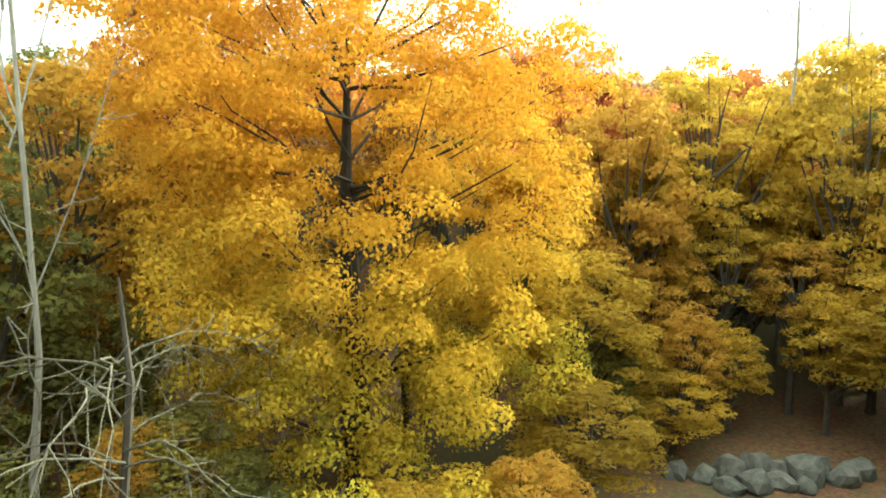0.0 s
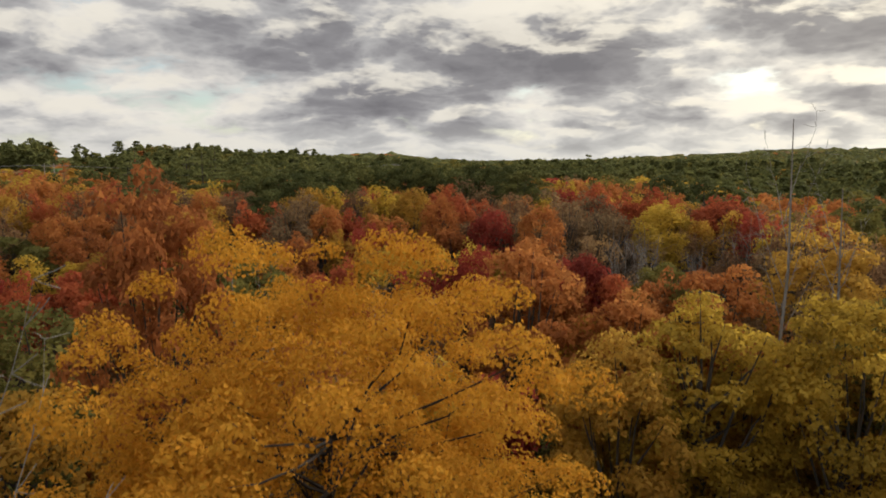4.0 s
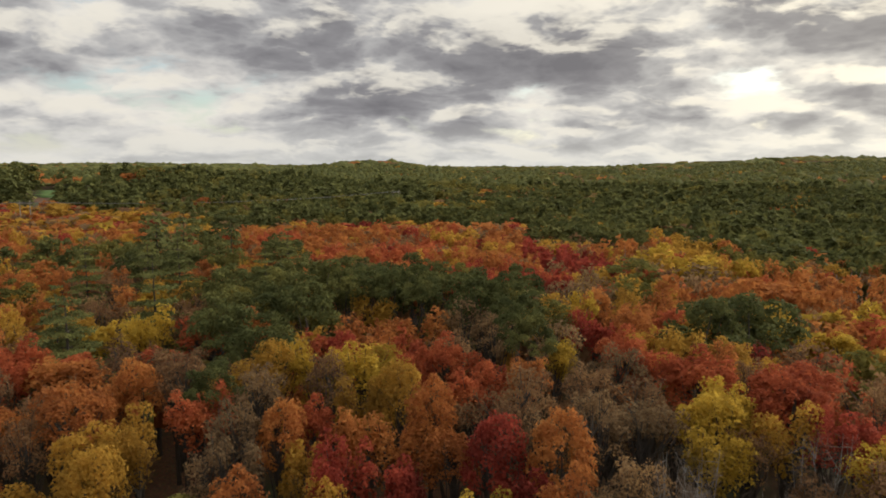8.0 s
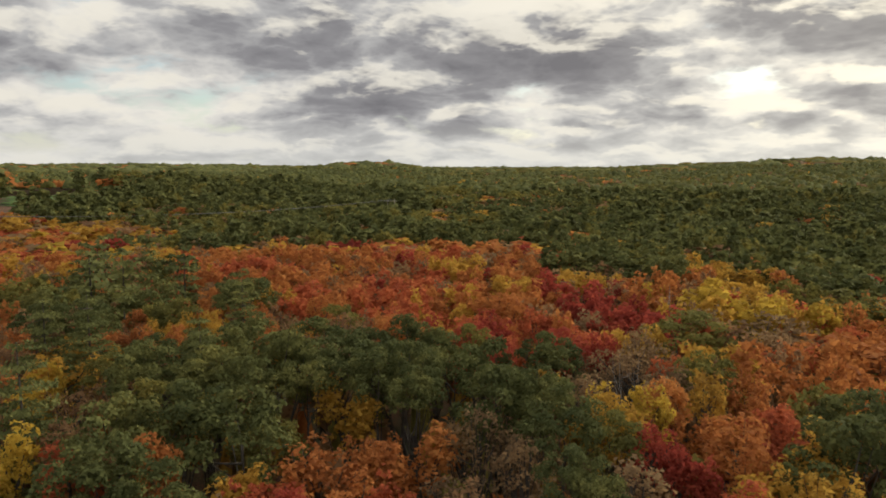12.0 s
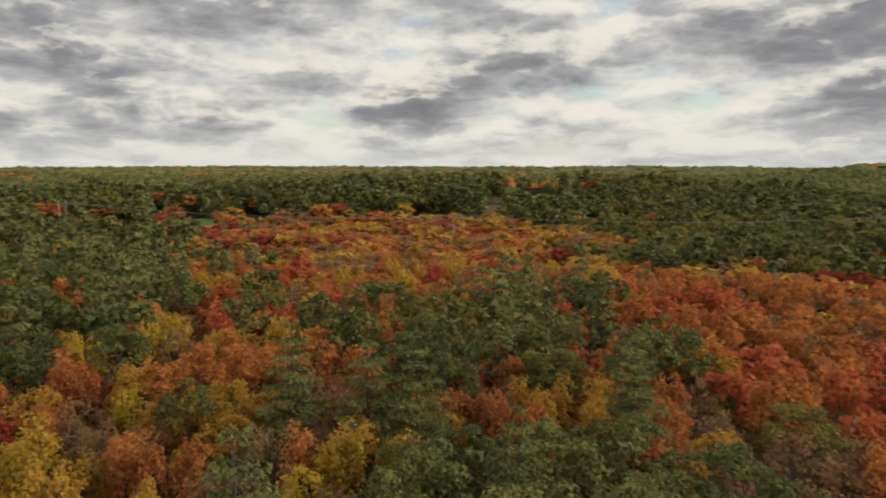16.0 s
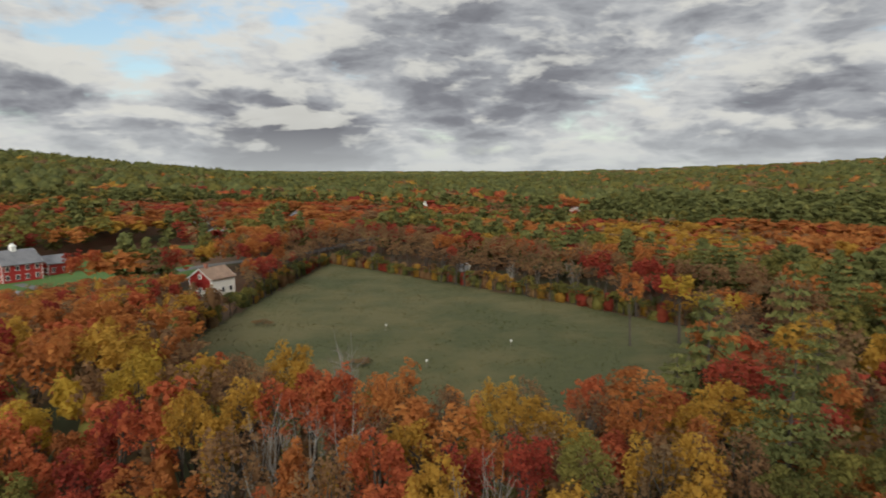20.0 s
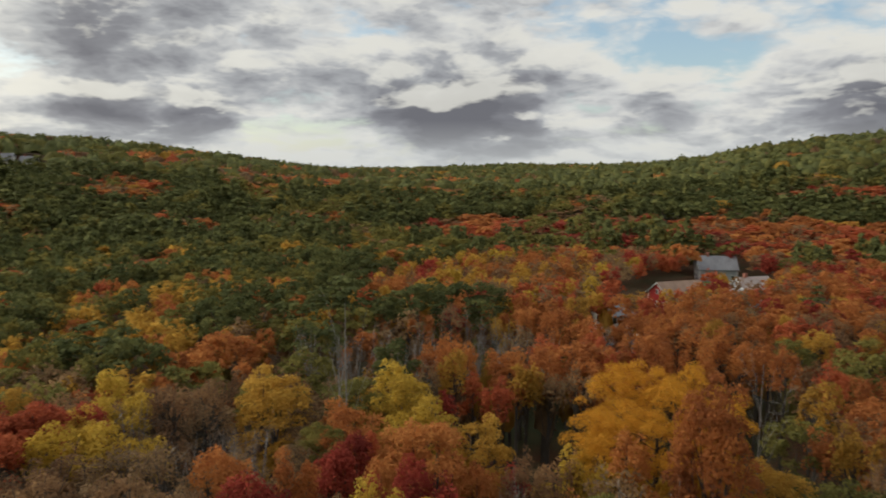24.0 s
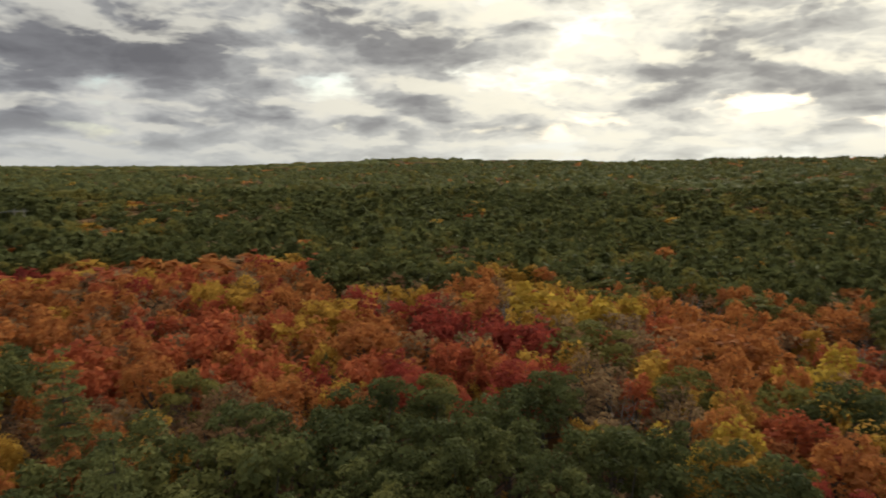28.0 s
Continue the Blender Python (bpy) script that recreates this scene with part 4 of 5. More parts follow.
key_tree("oak", -19.0, 109.6, 2.6)
key_tree("oak", -18.1, 99.8, 3.2)
key_tree("oak", -17.4, 123.7, 3.2)
key_tree("oak", -16.2, 74.7, 2.2)
key_tree("oak", -15.5, 85.8, 3.1)
key_tree("oak", -15.1, 107.4, 2.4)
key_tree("oak", -13.5, 118.4, 2.4)
key_tree("oak", -12.9, 113.2, 3.6)
key_tree("oak", -12.7, 97.0, 3.3)
key_tree("oak", -9.5, 107.4, 2.3)
key_tree("oak", -7.3, 115.2, 3.7)
key_tree("oak", -6.4, 109.4, 2.2)
key_tree("oak", -4.9, 120.0, 2.4)
key_tree("oak", -3.1, 107.3, 2.3)
key_tree("oak", -1.3, 113.0, 3.6)
key_tree("oak", -1.0, 119.9, 2.4)
key_tree("oak", 0.1, 101.1, 1.7)
key_tree("oak", 0.2, 109.3, 2.2)
key_tree("oak", 0.9, 103.3, 1.8)
key_tree("oak", 2.3, 118.3, 2.3)
key_tree("oak", 3.8, 112.7, 3.2)
key_tree("oak", 7.3, 102.2, 3.2)
key_tree("oak", 8.0, 106.3, 2.3)
key_tree("oak", 10.0, 86.5, 2.0)
key_tree("oak", 10.5, 101.2, 2.0)
key_tree("oak", 11.2, 83.1, 2.0)
key_tree("oak", 11.6, 96.2, 2.7)
key_tree("oak", 31.8, 93.3, 3.7)
key_tree("oak", 34.5, 193.2, 5.5)
key_tree("oak", 38.9, 98.1, 4.0)
key_tree("oak", 44.7, 185.3, 5.3)
key_tree("oak", 55.3, -11.9, 5.4)
key_tree("oak", 55.9, 3.7, 5.0)
key_tree("oak", 67.4, 55.6, 5.5)
key_tree("oak", 68.4, 20.4, 5.0)
key_tree("oak", 69.9, 8.6, 5.3)
key_tree("oak", 78.7, 31.0, 4.1)
key_tree("oak", 85.4, 181.3, 5.5)
key_tree("oak", 93.0, 80.4, 5.5)
key_tree("oak", 110.4, -25.3, 5.5)
key_tree("olive", -118.4, 114.9, 4.6)
key_tree("olive", -76.1, 100.5, 2.3)
key_tree("olive", -71.0, 92.1, 2.4)
key_tree("olive", -66.6, 88.6, 2.0)
key_tree("olive", -60.3, 76.4, 1.9)
key_tree("olive", -54.4, 112.9, 2.1)
key_tree("olive", -42.1, 63.2, 1.6)
key_tree("olive", -36.0, 144.6, 3.0)
key_tree("olive", -35.0, 35.8, 2.7)
key_tree("olive", -33.2, 141.8, 2.8)
key_tree("olive", -30.7, 115.3, 1.9)
key_tree("olive", -22.2, 104.7, 2.5)
key_tree("olive", -17.1, 48.4, 2.5)
key_tree("olive", -16.3, 102.4, 2.3)
key_tree("olive", -13.0, 54.8, 2.1)
key_tree("olive", -11.3, -21.6, 4.0)
key_tree("olive", -11.0, 47.8, 2.6)
key_tree("olive", -10.5, 141.5, 2.6)
key_tree("olive", 15.3, 97.0, 2.2)
key_tree("olive", 17.5, 52.1, 2.0)
key_tree("olive", 30.1, 115.2, 2.7)
key_tree("olive", 34.8, 133.0, 5.1)
key_tree("olive", 51.5, 86.9, 2.8)
key_tree("olive", 63.0, 74.0, 4.1)
key_tree("olive", 63.9, 85.7, 3.3)
key_tree("olive", 76.8, 165.5, 5.5)
key_tree("olive", 93.0, 144.6, 5.5)
key_tree("olive", 101.9, 114.9, 5.5)
key_tree("olive", 121.9, 214.2, 5.5)
key_tree("orange", -140.5, 42.1, 2.3)
key_tree("orange", -106.2, 69.4, 3.3)
key_tree("orange", -78.7, 72.1, 3.5)
key_tree("orange", -72.4, 102.9, 2.2)
key_tree("orange", -70.2, 109.8, 2.2)
key_tree("orange", -67.6, 122.9, 2.7)
key_tree("orange", -67.6, 101.5, 2.3)
key_tree("orange", -66.9, 50.9, 2.4)
key_tree("orange", -64.3, 116.8, 2.4)
key_tree("orange", -62.4, 60.6, 3.8)
key_tree("orange", -60.1, 121.7, 2.3)
key_tree("orange", -55.9, 126.5, 2.3)
key_tree("orange", -52.2, 87.3, 2.3)
key_tree("orange", -49.2, 57.4, 1.9)
key_tree("orange", -48.2, 6.6, 3.9)
key_tree("orange", -46.1, 106.4, 2.2)
key_tree("orange", -44.2, 46.6, 2.5)
key_tree("orange", -40.1, 178.3, 2.9)
key_tree("orange", -36.0, 127.8, 2.5)
key_tree("orange", -32.6, 128.8, 1.6)
key_tree("orange", -28.2, 78.7, 3.8)
key_tree("orange", -25.6, 70.4, 2.7)
key_tree("orange", -13.3, 146.6, 2.8)
key_tree("orange", -9.6, 69.0, 1.9)
key_tree("orange", -6.5, 94.1, 2.9)
key_tree("orange", -3.6, 135.7, 2.1)
key_tree("orange", 0.3, 96.2, 2.9)
key_tree("orange", 0.7, 133.3, 2.2)
key_tree("orange", 1.4, 71.6, 2.0)
key_tree("orange", 7.5, 53.0, 1.9)
key_tree("orange", 9.2, 49.7, 1.6)
key_tree("orange", 9.8, 60.2, 1.6)
key_tree("orange", 11.9, 150.1, 3.6)
key_tree("orange", 13.7, -13.3, 4.2)
key_tree("orange", 15.8, 50.4, 2.2)
key_tree("orange", 19.2, 6.7, 4.2)
key_tree("orange", 22.8, 106.3, 2.1)
key_tree("orange", 24.3, 94.7, 2.4)
key_tree("orange", 30.1, 84.5, 2.2)
key_tree("orange", 34.3, 113.4, 2.0)
key_tree("orange", 38.2, -11.7, 4.2)
key_tree("orange", 55.9, 134.7, 4.2)
key_tree("orange", 57.0, 40.3, 3.9)
key_tree("orange", 57.9, 127.8, 4.2)
key_tree("orange", 95.5, 176.4, 4.2)
key_tree("pine", -130.6, 87.6, 3.8)
key_tree("pine", -129.4, 73.0, 3.0)
key_tree("pine", -98.8, 130.4, 4.0)
key_tree("pine", -98.5, 71.5, 3.4)
key_tree("pine", -95.6, 124.5, 2.5)
key_tree("pine", -94.5, 83.9, 2.1)
key_tree("pine", -76.9, 85.7, 3.5)
key_tree("pine", -63.4, 186.3, 2.4)
key_tree("pine", -57.4, 171.0, 3.8)
key_tree("pine", -54.0, 160.5, 4.1)
key_tree("pine", -48.4, 119.9, 2.2)
key_tree("pine", -48.4, 160.3, 3.6)
key_tree("pine", -40.2, 165.7, 2.7)
key_tree("pine", -39.8, 120.8, 2.4)
key_tree("pine", -37.5, 91.0, 1.8)
key_tree("pine", -36.0, 122.6, 2.0)
key_tree("pine", -34.7, 87.7, 3.5)
key_tree("pine", -31.6, 102.0, 2.7)
key_tree("pine", -22.0, 134.1, 1.6)
key_tree("pine", -21.3, 114.9, 1.6)
key_tree("red", -120.6, 173.5, 4.2)
key_tree("red", -108.3, 73.5, 2.5)
key_tree("red", -108.3, 174.3, 4.2)
key_tree("red", -105.7, 148.0, 3.6)
key_tree("red", -87.0, 138.1, 3.0)
key_tree("red", -72.9, 110.3, 2.2)
key_tree("red", -62.6, 94.2, 2.6)
key_tree("red", -62.6, 47.5, 1.6)
key_tree("red", -60.0, 46.5, 1.8)
key_tree("red", -49.3, 67.8, 2.6)
key_tree("red", -44.9, 58.5, 2.0)
key_tree("red", -37.1, 152.0, 3.2)
key_tree("red", -35.7, 194.2, 3.4)
key_tree("red", -31.3, 82.0, 2.2)
key_tree("red", -29.3, 18.4, 3.1)
key_tree("red", -24.2, 94.5, 2.7)
key_tree("red", -22.5, 50.9, 2.9)
key_tree("red", -21.0, 56.7, 3.5)
key_tree("red", -17.5, 160.9, 3.3)
key_tree("red", -16.5, 72.1, 2.1)
key_tree("red", -8.2, 55.2, 2.0)
key_tree("red", -3.7, 51.9, 3.0)
key_tree("red", -2.2, 146.4, 2.4)
key_tree("red", 0.3, 169.9, 3.5)
key_tree("red", 2.4, 82.9, 2.4)
key_tree("red", 5.4, 77.2, 2.2)
key_tree("red", 8.0, 143.3, 2.0)
key_tree("red", 12.8, 50.9, 1.6)
key_tree("red", 15.5, 134.3, 2.5)
key_tree("red", 16.2, 131.2, 2.0)
key_tree("red", 20.2, 85.2, 2.6)
key_tree("red", 22.9, 82.8, 2.6)
key_tree("red", 25.4, 78.4, 3.0)
key_tree("red", 30.6, 72.6, 2.8)
key_tree("red", 32.4, 105.1, 2.6)
key_tree("red", 32.6, 76.6, 3.4)
key_tree("russet", -66.5, 85.2, 2.2)
key_tree("russet", -57.7, 36.7, 2.4)
key_tree("russet", -55.2, 104.5, 2.0)
key_tree("russet", -46.4, 52.8, 2.9)
key_tree("russet", -39.9, 106.1, 1.6)
key_tree("russet", -26.8, 82.2, 3.2)
key_tree("russet", -23.4, 140.1, 3.0)
key_tree("russet", -9.3, 133.7, 2.7)
key_tree("russet", 9.2, 73.8, 2.5)
key_tree("russet", 19.1, 76.0, 2.7)
key_tree("russet", 31.4, 60.6, 2.6)
key_tree("russet", 42.0, 89.7, 3.2)
key_tree("russet", 64.5, 79.3, 4.0)
key_tree("tan", -63.7, 80.7, 2.3)
key_tree("tan", -45.5, 113.9, 1.8)
key_tree("tan", -13.3, 65.9, 2.2)
key_tree("tan", -12.7, 75.2, 2.2)
key_tree("tan", 4.4, 100.7, 1.6)
key_tree("tan", 5.2, 98.3, 2.4)
key_tree("tan", 8.4, 93.6, 2.3)
key_tree("tan", 13.8, 69.3, 2.4)
key_tree("tan", 14.8, 90.2, 3.0)
key_tree("tan", 14.8, 63.5, 2.1)
key_tree("tan", 16.2, 113.2, 2.7)
key_tree("tan", 17.7, 54.6, 1.7)
key_tree("tan", 19.3, 81.5, 2.3)
key_tree("tan", 22.4, 49.8, 2.7)
key_tree("tan", 23.8, 120.5, 3.2)
key_tree("tan", 26.2, 48.1, 3.0)
key_tree("tan", 50.5, 142.2, 4.2)
key_tree("tan", 59.6, 69.1, 4.0)
key_tree("tan", 84.1, 203.7, 4.2)
key_tree("tan", 85.3, 194.8, 4.1)
key_tree("tan", 108.9, 87.2, 4.2)
key_tree("yellow", -149.2, 48.3, 2.7)
key_tree("yellow", -87.0, 118.0, 1.7)
key_tree("yellow", -84.4, 129.1, 2.0)
key_tree("yellow", -62.6, 112.4, 1.6)
key_tree("yellow", -55.7, 100.3, 2.2)
key_tree("yellow", -50.7, 28.3, 2.2)
key_tree("yellow", -38.1, 53.2, 1.7)
key_tree("yellow", -36.8, 114.7, 1.8)
key_tree("yellow", -32.8, 93.5, 2.5)
key_tree("yellow", -8.9, 81.7, 2.4)
key_tree("yellow", -4.2, 81.7, 2.9)
key_tree("yellow", -2.5, 56.4, 3.4)
key_tree("yellow", 3.3, 57.7, 1.8)
key_tree("yellow", 3.6, 60.7, 2.6)
key_tree("yellow", 20.5, 103.3, 2.0)
key_tree("yellow", 25.1, 73.0, 2.3)
key_tree("yellow", 33.1, 63.9, 2.4)
key_tree("yellow", 46.6, 157.0, 4.2)
key_tree("yellow", 51.1, 149.9, 4.2)
key_tree("yellow", 52.7, 100.8, 3.3)
key_tree("yellow", 60.1, 114.8, 2.9)
key_tree("yellow", 115.7, -60.2, 4.2)
key_tree("yellow", 169.0, 85.3, 4.2)

# ---- houses ----
HOUSE_SPOTS = []


def house(x, y, turn, w, d, eave, ridge, wall_mat, roof_mat, label, gable_mat=None, base=None, floors=2, chimney=True, porch=False, cupola=False, clear=None, name="house", lift=0.0):
    """A gabled house, its ridge along its own x: walls with corner boards, two roof slabs with eaves, windows with frames and panes, door, chimney."""
    root = tagged(new(name), label, name, "houses of the village")
    z = float(land(np.float64(x), np.float64(y))) if base is None else base
    root.location, root.rotation_euler = (x, y, z + lift), (0, 0, radians(turn))
    HOUSE_SPOTS.append((x, y, clear or max(w, d) * 0.5 + 4.5))
    bm = bmesh.new()
    a, b = w / 2, d / 2
    v = [bm.verts.new(p) for p in ((-a, -b, -1 - lift), (a, -b, -1 - lift), (a, b, -1 - lift), (-a, b, -1 - lift), (-a, -b, eave), (a, -b, eave), (a, b, eave), (-a, b, eave), (-a, 0, ridge), (a, 0, ridge))]
    for f in ((0, 1, 5, 4), (2, 3, 7, 6), (3, 2, 1, 0), (1, 2, 6, 9, 5), (3, 0, 4, 8, 7)):
        bm.faces.new([v[i] for i in f])
    part("wall", bm, root, mat=wall_mat)
    if gable_mat:
        for s in (-1, 1):
            bm = bmesh.new()
            q = [bm.verts.new((s * (a + 0.05), yy, zz)) for yy, zz in ((-b, eave * 0.36), (b, eave * 0.36), (b, eave), (0, ridge), (-b, eave))]
            bm.faces.new(q if s > 0 else q[::-1])
            bmesh.ops.solidify(bm, geom=list(bm.faces), thickness=0.06)
            part("gable_panel", bm, root, "red painted gable boards", gable_mat)
    over, thick = 0.45, 0.22
    rise = (ridge - eave) / b
    for s in (-1, 1):
        bm = bmesh.new()
        yo, zo = b + over, eave - rise * over
        low = [(-a - over, s * yo, zo + 0.04), (a + over, s * yo, zo + 0.04), (a + over, 0, ridge + 0.04), (-a - over, 0, ridge + 0.04)]
        lo, hi = [bm.verts.new(p) for p in low], [bm.verts.new((p[0], p[1], p[2] + thick)) for p in low]
        for f in ((0, 1, 2, 3),):
            bm.faces.new([lo[i] for i in f]), bm.faces.new([hi[i] for i in f[::-1]])
        for i in range(4):
            bm.faces.new((lo[i], hi[i], hi[(i + 1) % 4], lo[(i + 1) % 4]))
        bmesh.ops.recalc_face_normals(bm, faces=bm.faces)
        slab = part("roof", bm, root, mat=roof_mat)
        for e in (-1, 1):
            bm = bmesh.new()
            xe = e * (a + over + 0.03)
            q = [bm.verts.new(p) for p in ((xe, s * yo, zo - 0.12), (xe, s * yo, zo + thick + 0.06), (xe, 0, ridge + thick + 0.06), (xe, 0, ridge - 0.14))]
            bm.faces.new(q)
            bmesh.ops.solidify(bm, geom=list(bm.faces), thickness=0.05)
            part("barge_board", bm, slab, "white painted barge board", TRIM)
    for sx in (-1, 1):
        for sy in (-1, 1):
            bm = bmesh.new()
            box(bm, sx * a - 0.09, sx * a + 0.09, sy * b - 0.09, sy * b + 0.09, -0.5, eave - 0.1)
            part("corner_board", bm, root, "white corner board", TRIM)

    def window(px, py, pz, along_x, s, ww=0.95, hh=1.35):
        holder = None
        for nm, e, mat, out in (("window", 0.14, TRIM, 0.05), ("pane", 0.0, GLASS, 0.075)):
            bm = bmesh.new()
            if along_x:
                box(bm, px - ww / 2 - e, px + ww / 2 + e, min(s * b, s * (b + out)), max(s * b, s * (b + out)), pz - hh / 2 - e, pz + hh / 2 + e)
            else:
                box(bm, min(s * a, s * (a + out + 0.09)), max(s * a, s * (a + out + 0.09)), py - ww / 2 - e, py + ww / 2 + e, pz - hh / 2 - e, pz + hh / 2 + e)
            ob = part(nm, bm, holder or root, mat=mat)
            holder = holder or ob

    levels = [1.5 + 2.7 * k for k in range(floors) if 1.5 + 2.7 * k + 0.8 < eave]
    for pz in levels:
        for s in (-1, 1):
            k = max(2, int(w / 2.6))
            for i in range(k):
                px = -a + (i + 0.5) * w / k
                if pz < 2 and i == k // 2 and s < 0:
                    bm = bmesh.new()
                    box(bm, px - 0.5, px + 0.5, s * b - 0.06, s * b + 0.02, 0.0, 2.1)
                    part("door", bm, root, "dark panelled door", GLASS)
                    continue
                window(px, 0, pz, True, s)
            for i in range(2 if d < 6.4 else 3):
                n_ = 2 if d < 6.4 else 3
                window(0, -b + (i + 0.5) * d / n_, pz, False, s)
    if ridge - eave > 2:
        for s in (-1, 1):
            window(0, 0, eave + 0.5, False, s, 0.8, 1.0)
    if chimney:
        bm = bmesh.new()
        box(bm, w * 0.2, w * 0.2 + 0.8, -0.4, 0.4, eave, ridge + 1.1)
        box(bm, w * 0.2 - 0.08, w * 0.2 + 0.88, -0.48, 0.48, ridge + 1.1, ridge + 1.3)
        part("chimney", bm, root, "brick chimney", BRICK)
    if cupola:
        bm = bmesh.new()
        box(bm, -0.7, 0.7, -0.7, 0.7, ridge - 0.3, ridge + 1.3)
        tip = bm.verts.new((0, 0, ridge + 2.3))
        ring = [bm.verts.new(p) for p in ((-0.9, -0.9, ridge + 1.3), (0.9, -0.9, ridge + 1.3), (0.9, 0.9, ridge + 1.3), (-0.9, 0.9, ridge + 1.3))]
        for i in range(4):
            bm.faces.new((ring[i], ring[(i + 1) % 4], tip))
        part("cupola", bm, root, "white louvred cupola", TRIM)
    if porch:
        bm = bmesh.new()
        box(bm, -a, a, b, b + 2.2, 2.5, 2.75)
        part("porch_roof", bm, root, "brown porch roof", roof_mat)
        bm = bmesh.new()
        box(bm, -a, a, b, b + 2.2, -0.4, 0.4)
        part("porch_deck", bm, root, "white porch deck", TRIM)
        for i in range(6):
            bm = bmesh.new()
            px = -a + 0.1 + i * (w - 0.2) / 5
            box(bm, px - 0.1, px + 0.1, b + 1.9, b + 2.1, 0.4, 2.5)
            part("porch_post", bm, root, "white porch post", TRIM)
    return root


house(-120, -72, 14, 8.8, 7.7, 4.8, 7.3, WHITE, ROOF_BROWN, "white house with red gable front and brown roof by meadow", REDSIDE, clear=10)
house(-170, -148, 100, 9.9, 8.2, 5.9, 9, CREAM, ROOF_GREY, "cream two-storey house with grey roof among trees", clear=10)
house(-65, -90, 20, 10.5, 7.7, 3.7, 6.8, CREAM, ROOF_GREY, "small cream cottage with grey roof by the drive", floors=1, clear=12)
house(-76, -86, 110, 5.5, 5, 3.1, 4.8, WHITE, ROOF_GREY, "little white garage beside the cottage", floors=1, chimney=False, clear=6)
house(-60, -125, -165, 12.1, 8.8, 4.6, 8.1, WHITE, ROOF_BROWN, "white house with brown roof and a long porch", porch=True, clear=12)
house(-92, -138, 12, 12.1, 9.4, 5.5, 9.2, REDSIDE, ROOF_GREY, "red barn house with grey roof and white cupola", cupola=True, chimney=False, clear=12, name="barn")
house(-105, -143, 12, 7.2, 6.6, 3.7, 5.9, REDSIDE, ROOF_GREY, "low red wing beside the barn", floors=1, chimney=False, clear=6, name="barn")
house(37, -108, 60, 9.9, 8.8, 4.4, 7.9, GREYSIDE, ROOF_PINK, "grey house with a weathered pinkish roof", clear=8)
house(62, -143, 35, 12.1, 8.8, 4.2, 8.1, GREYSIDE, ROOF_GREY, "grey-blue house with slate-coloured roof", clear=8)
house(50, -90, 62, 13.2, 8.2, 4.4, 7.3, REDSIDE, ROOF_BROWN, "red barn with a plain brown shingle roof", chimney=False, clear=8, name="barn")
house(34, -27, 70, 9.9, 7.2, 3.5, 5.7, GREYSIDE, ROOF_GREY, "grey house with pale roof half hidden behind orange maples", floors=1, clear=6)
house(46, -50, 70, 9.4, 7.2, 5.3, 7.5, WHITE, ROOF_GREY, "white house with grey roof behind a dark red tree", clear=6)
house(224, 55, 75, 16.5, 9.9, 5.1, 8.7, GREYSIDE, ROOF_GREY, "wide house with grey hip-like roof deep in the oaks", clear=16)
house(-325, -177, 30, 2.6, 2.6, 7.5, 10.5, WHITE, WHITE, "white church tower rising over the village trees", chimney=False, clear=9, name="church_tower")
house(-370, -101, 20, 16, 9, 4, 7, WHITE, ROOF_PINK, "pale-roofed house far off among trees", clear=14)
house(-357, -120, 70, 11, 8, 4.5, 7.5, WHITE, ROOF_GREY, "white house far off among trees", clear=12)
house(-212, -235, 10, 9.9, 7.7, 5, 7.9, WHITE, ROOF_GREY, "white house behind the village maples", clear=10)
house(-244, -195, 60, 9.9, 7.7, 5, 8.2, WHITE, ROOF_GREY, "white farmhouse behind bare trees", clear=10)
house(-267, -160, 40, 9, 7, 4.5, 7.5, GREYSIDE, ROOF_GREY, "grey house behind bare trees", clear=10)
house(-198, -45, 75, 2.6, 2.4, 2, 2.9, GREYSIDE, ROOF_GREY, "small grey shed at the meadow's far edge", floors=0, chimney=False, clear=3, name="shed")
house(456, 54, 70, 16, 10, 6, 10.5, WHITE, ROOF_GREY, "large white house with grey roof high on the wooded hill", clear=15, lift=0.6)
HOUSE_SPOTS.append((434, 55, 13))
HOUSE_SPOTS.append((414, 57, 13))
house(446, 28, 75, 13, 9, 5, 9, GREYSIDE, ROOF_GREY, "low grey house half hidden on the wooded hill", clear=15, lift=0.6)
HOUSE_SPOTS.append((424, 31, 13))
HOUSE_SPOTS.append((404, 33, 13))
house(445, -24, 60, 10, 8, 6, 10, WHITE, ROOF_GREY, "white gabled house on the wooded hill", clear=15, lift=0.6)
HOUSE_SPOTS.append((424, -20, 13))
HOUSE_SPOTS.append((404, -15, 13))
house(444, -37, 60, 9, 7, 5, 8.5, WHITE, ROOF_GREY, "white house end on the wooded hill", clear=15, lift=0.6)
HOUSE_SPOTS.append((423, -32, 13))
HOUSE_SPOTS.append((403, -27, 13))
house(402, 103, 70, 11, 9, 5, 8, GREYSIDE, ROOF_GREY, "grey house among red trees below the hill", clear=15, lift=0.6)
HOUSE_SPOTS.append((380, 102, 13))
HOUSE_SPOTS.append((360, 101, 13))
house(-25, -496, 20, 9, 7, 4, 7, GREYSIDE, ROOF_PINK, "house with reddish roof on the far ridge", clear=15, lift=1.5)
HOUSE_SPOTS.append((-25, -474, 13))
HOUSE_SPOTS.append((-24, -454, 13))


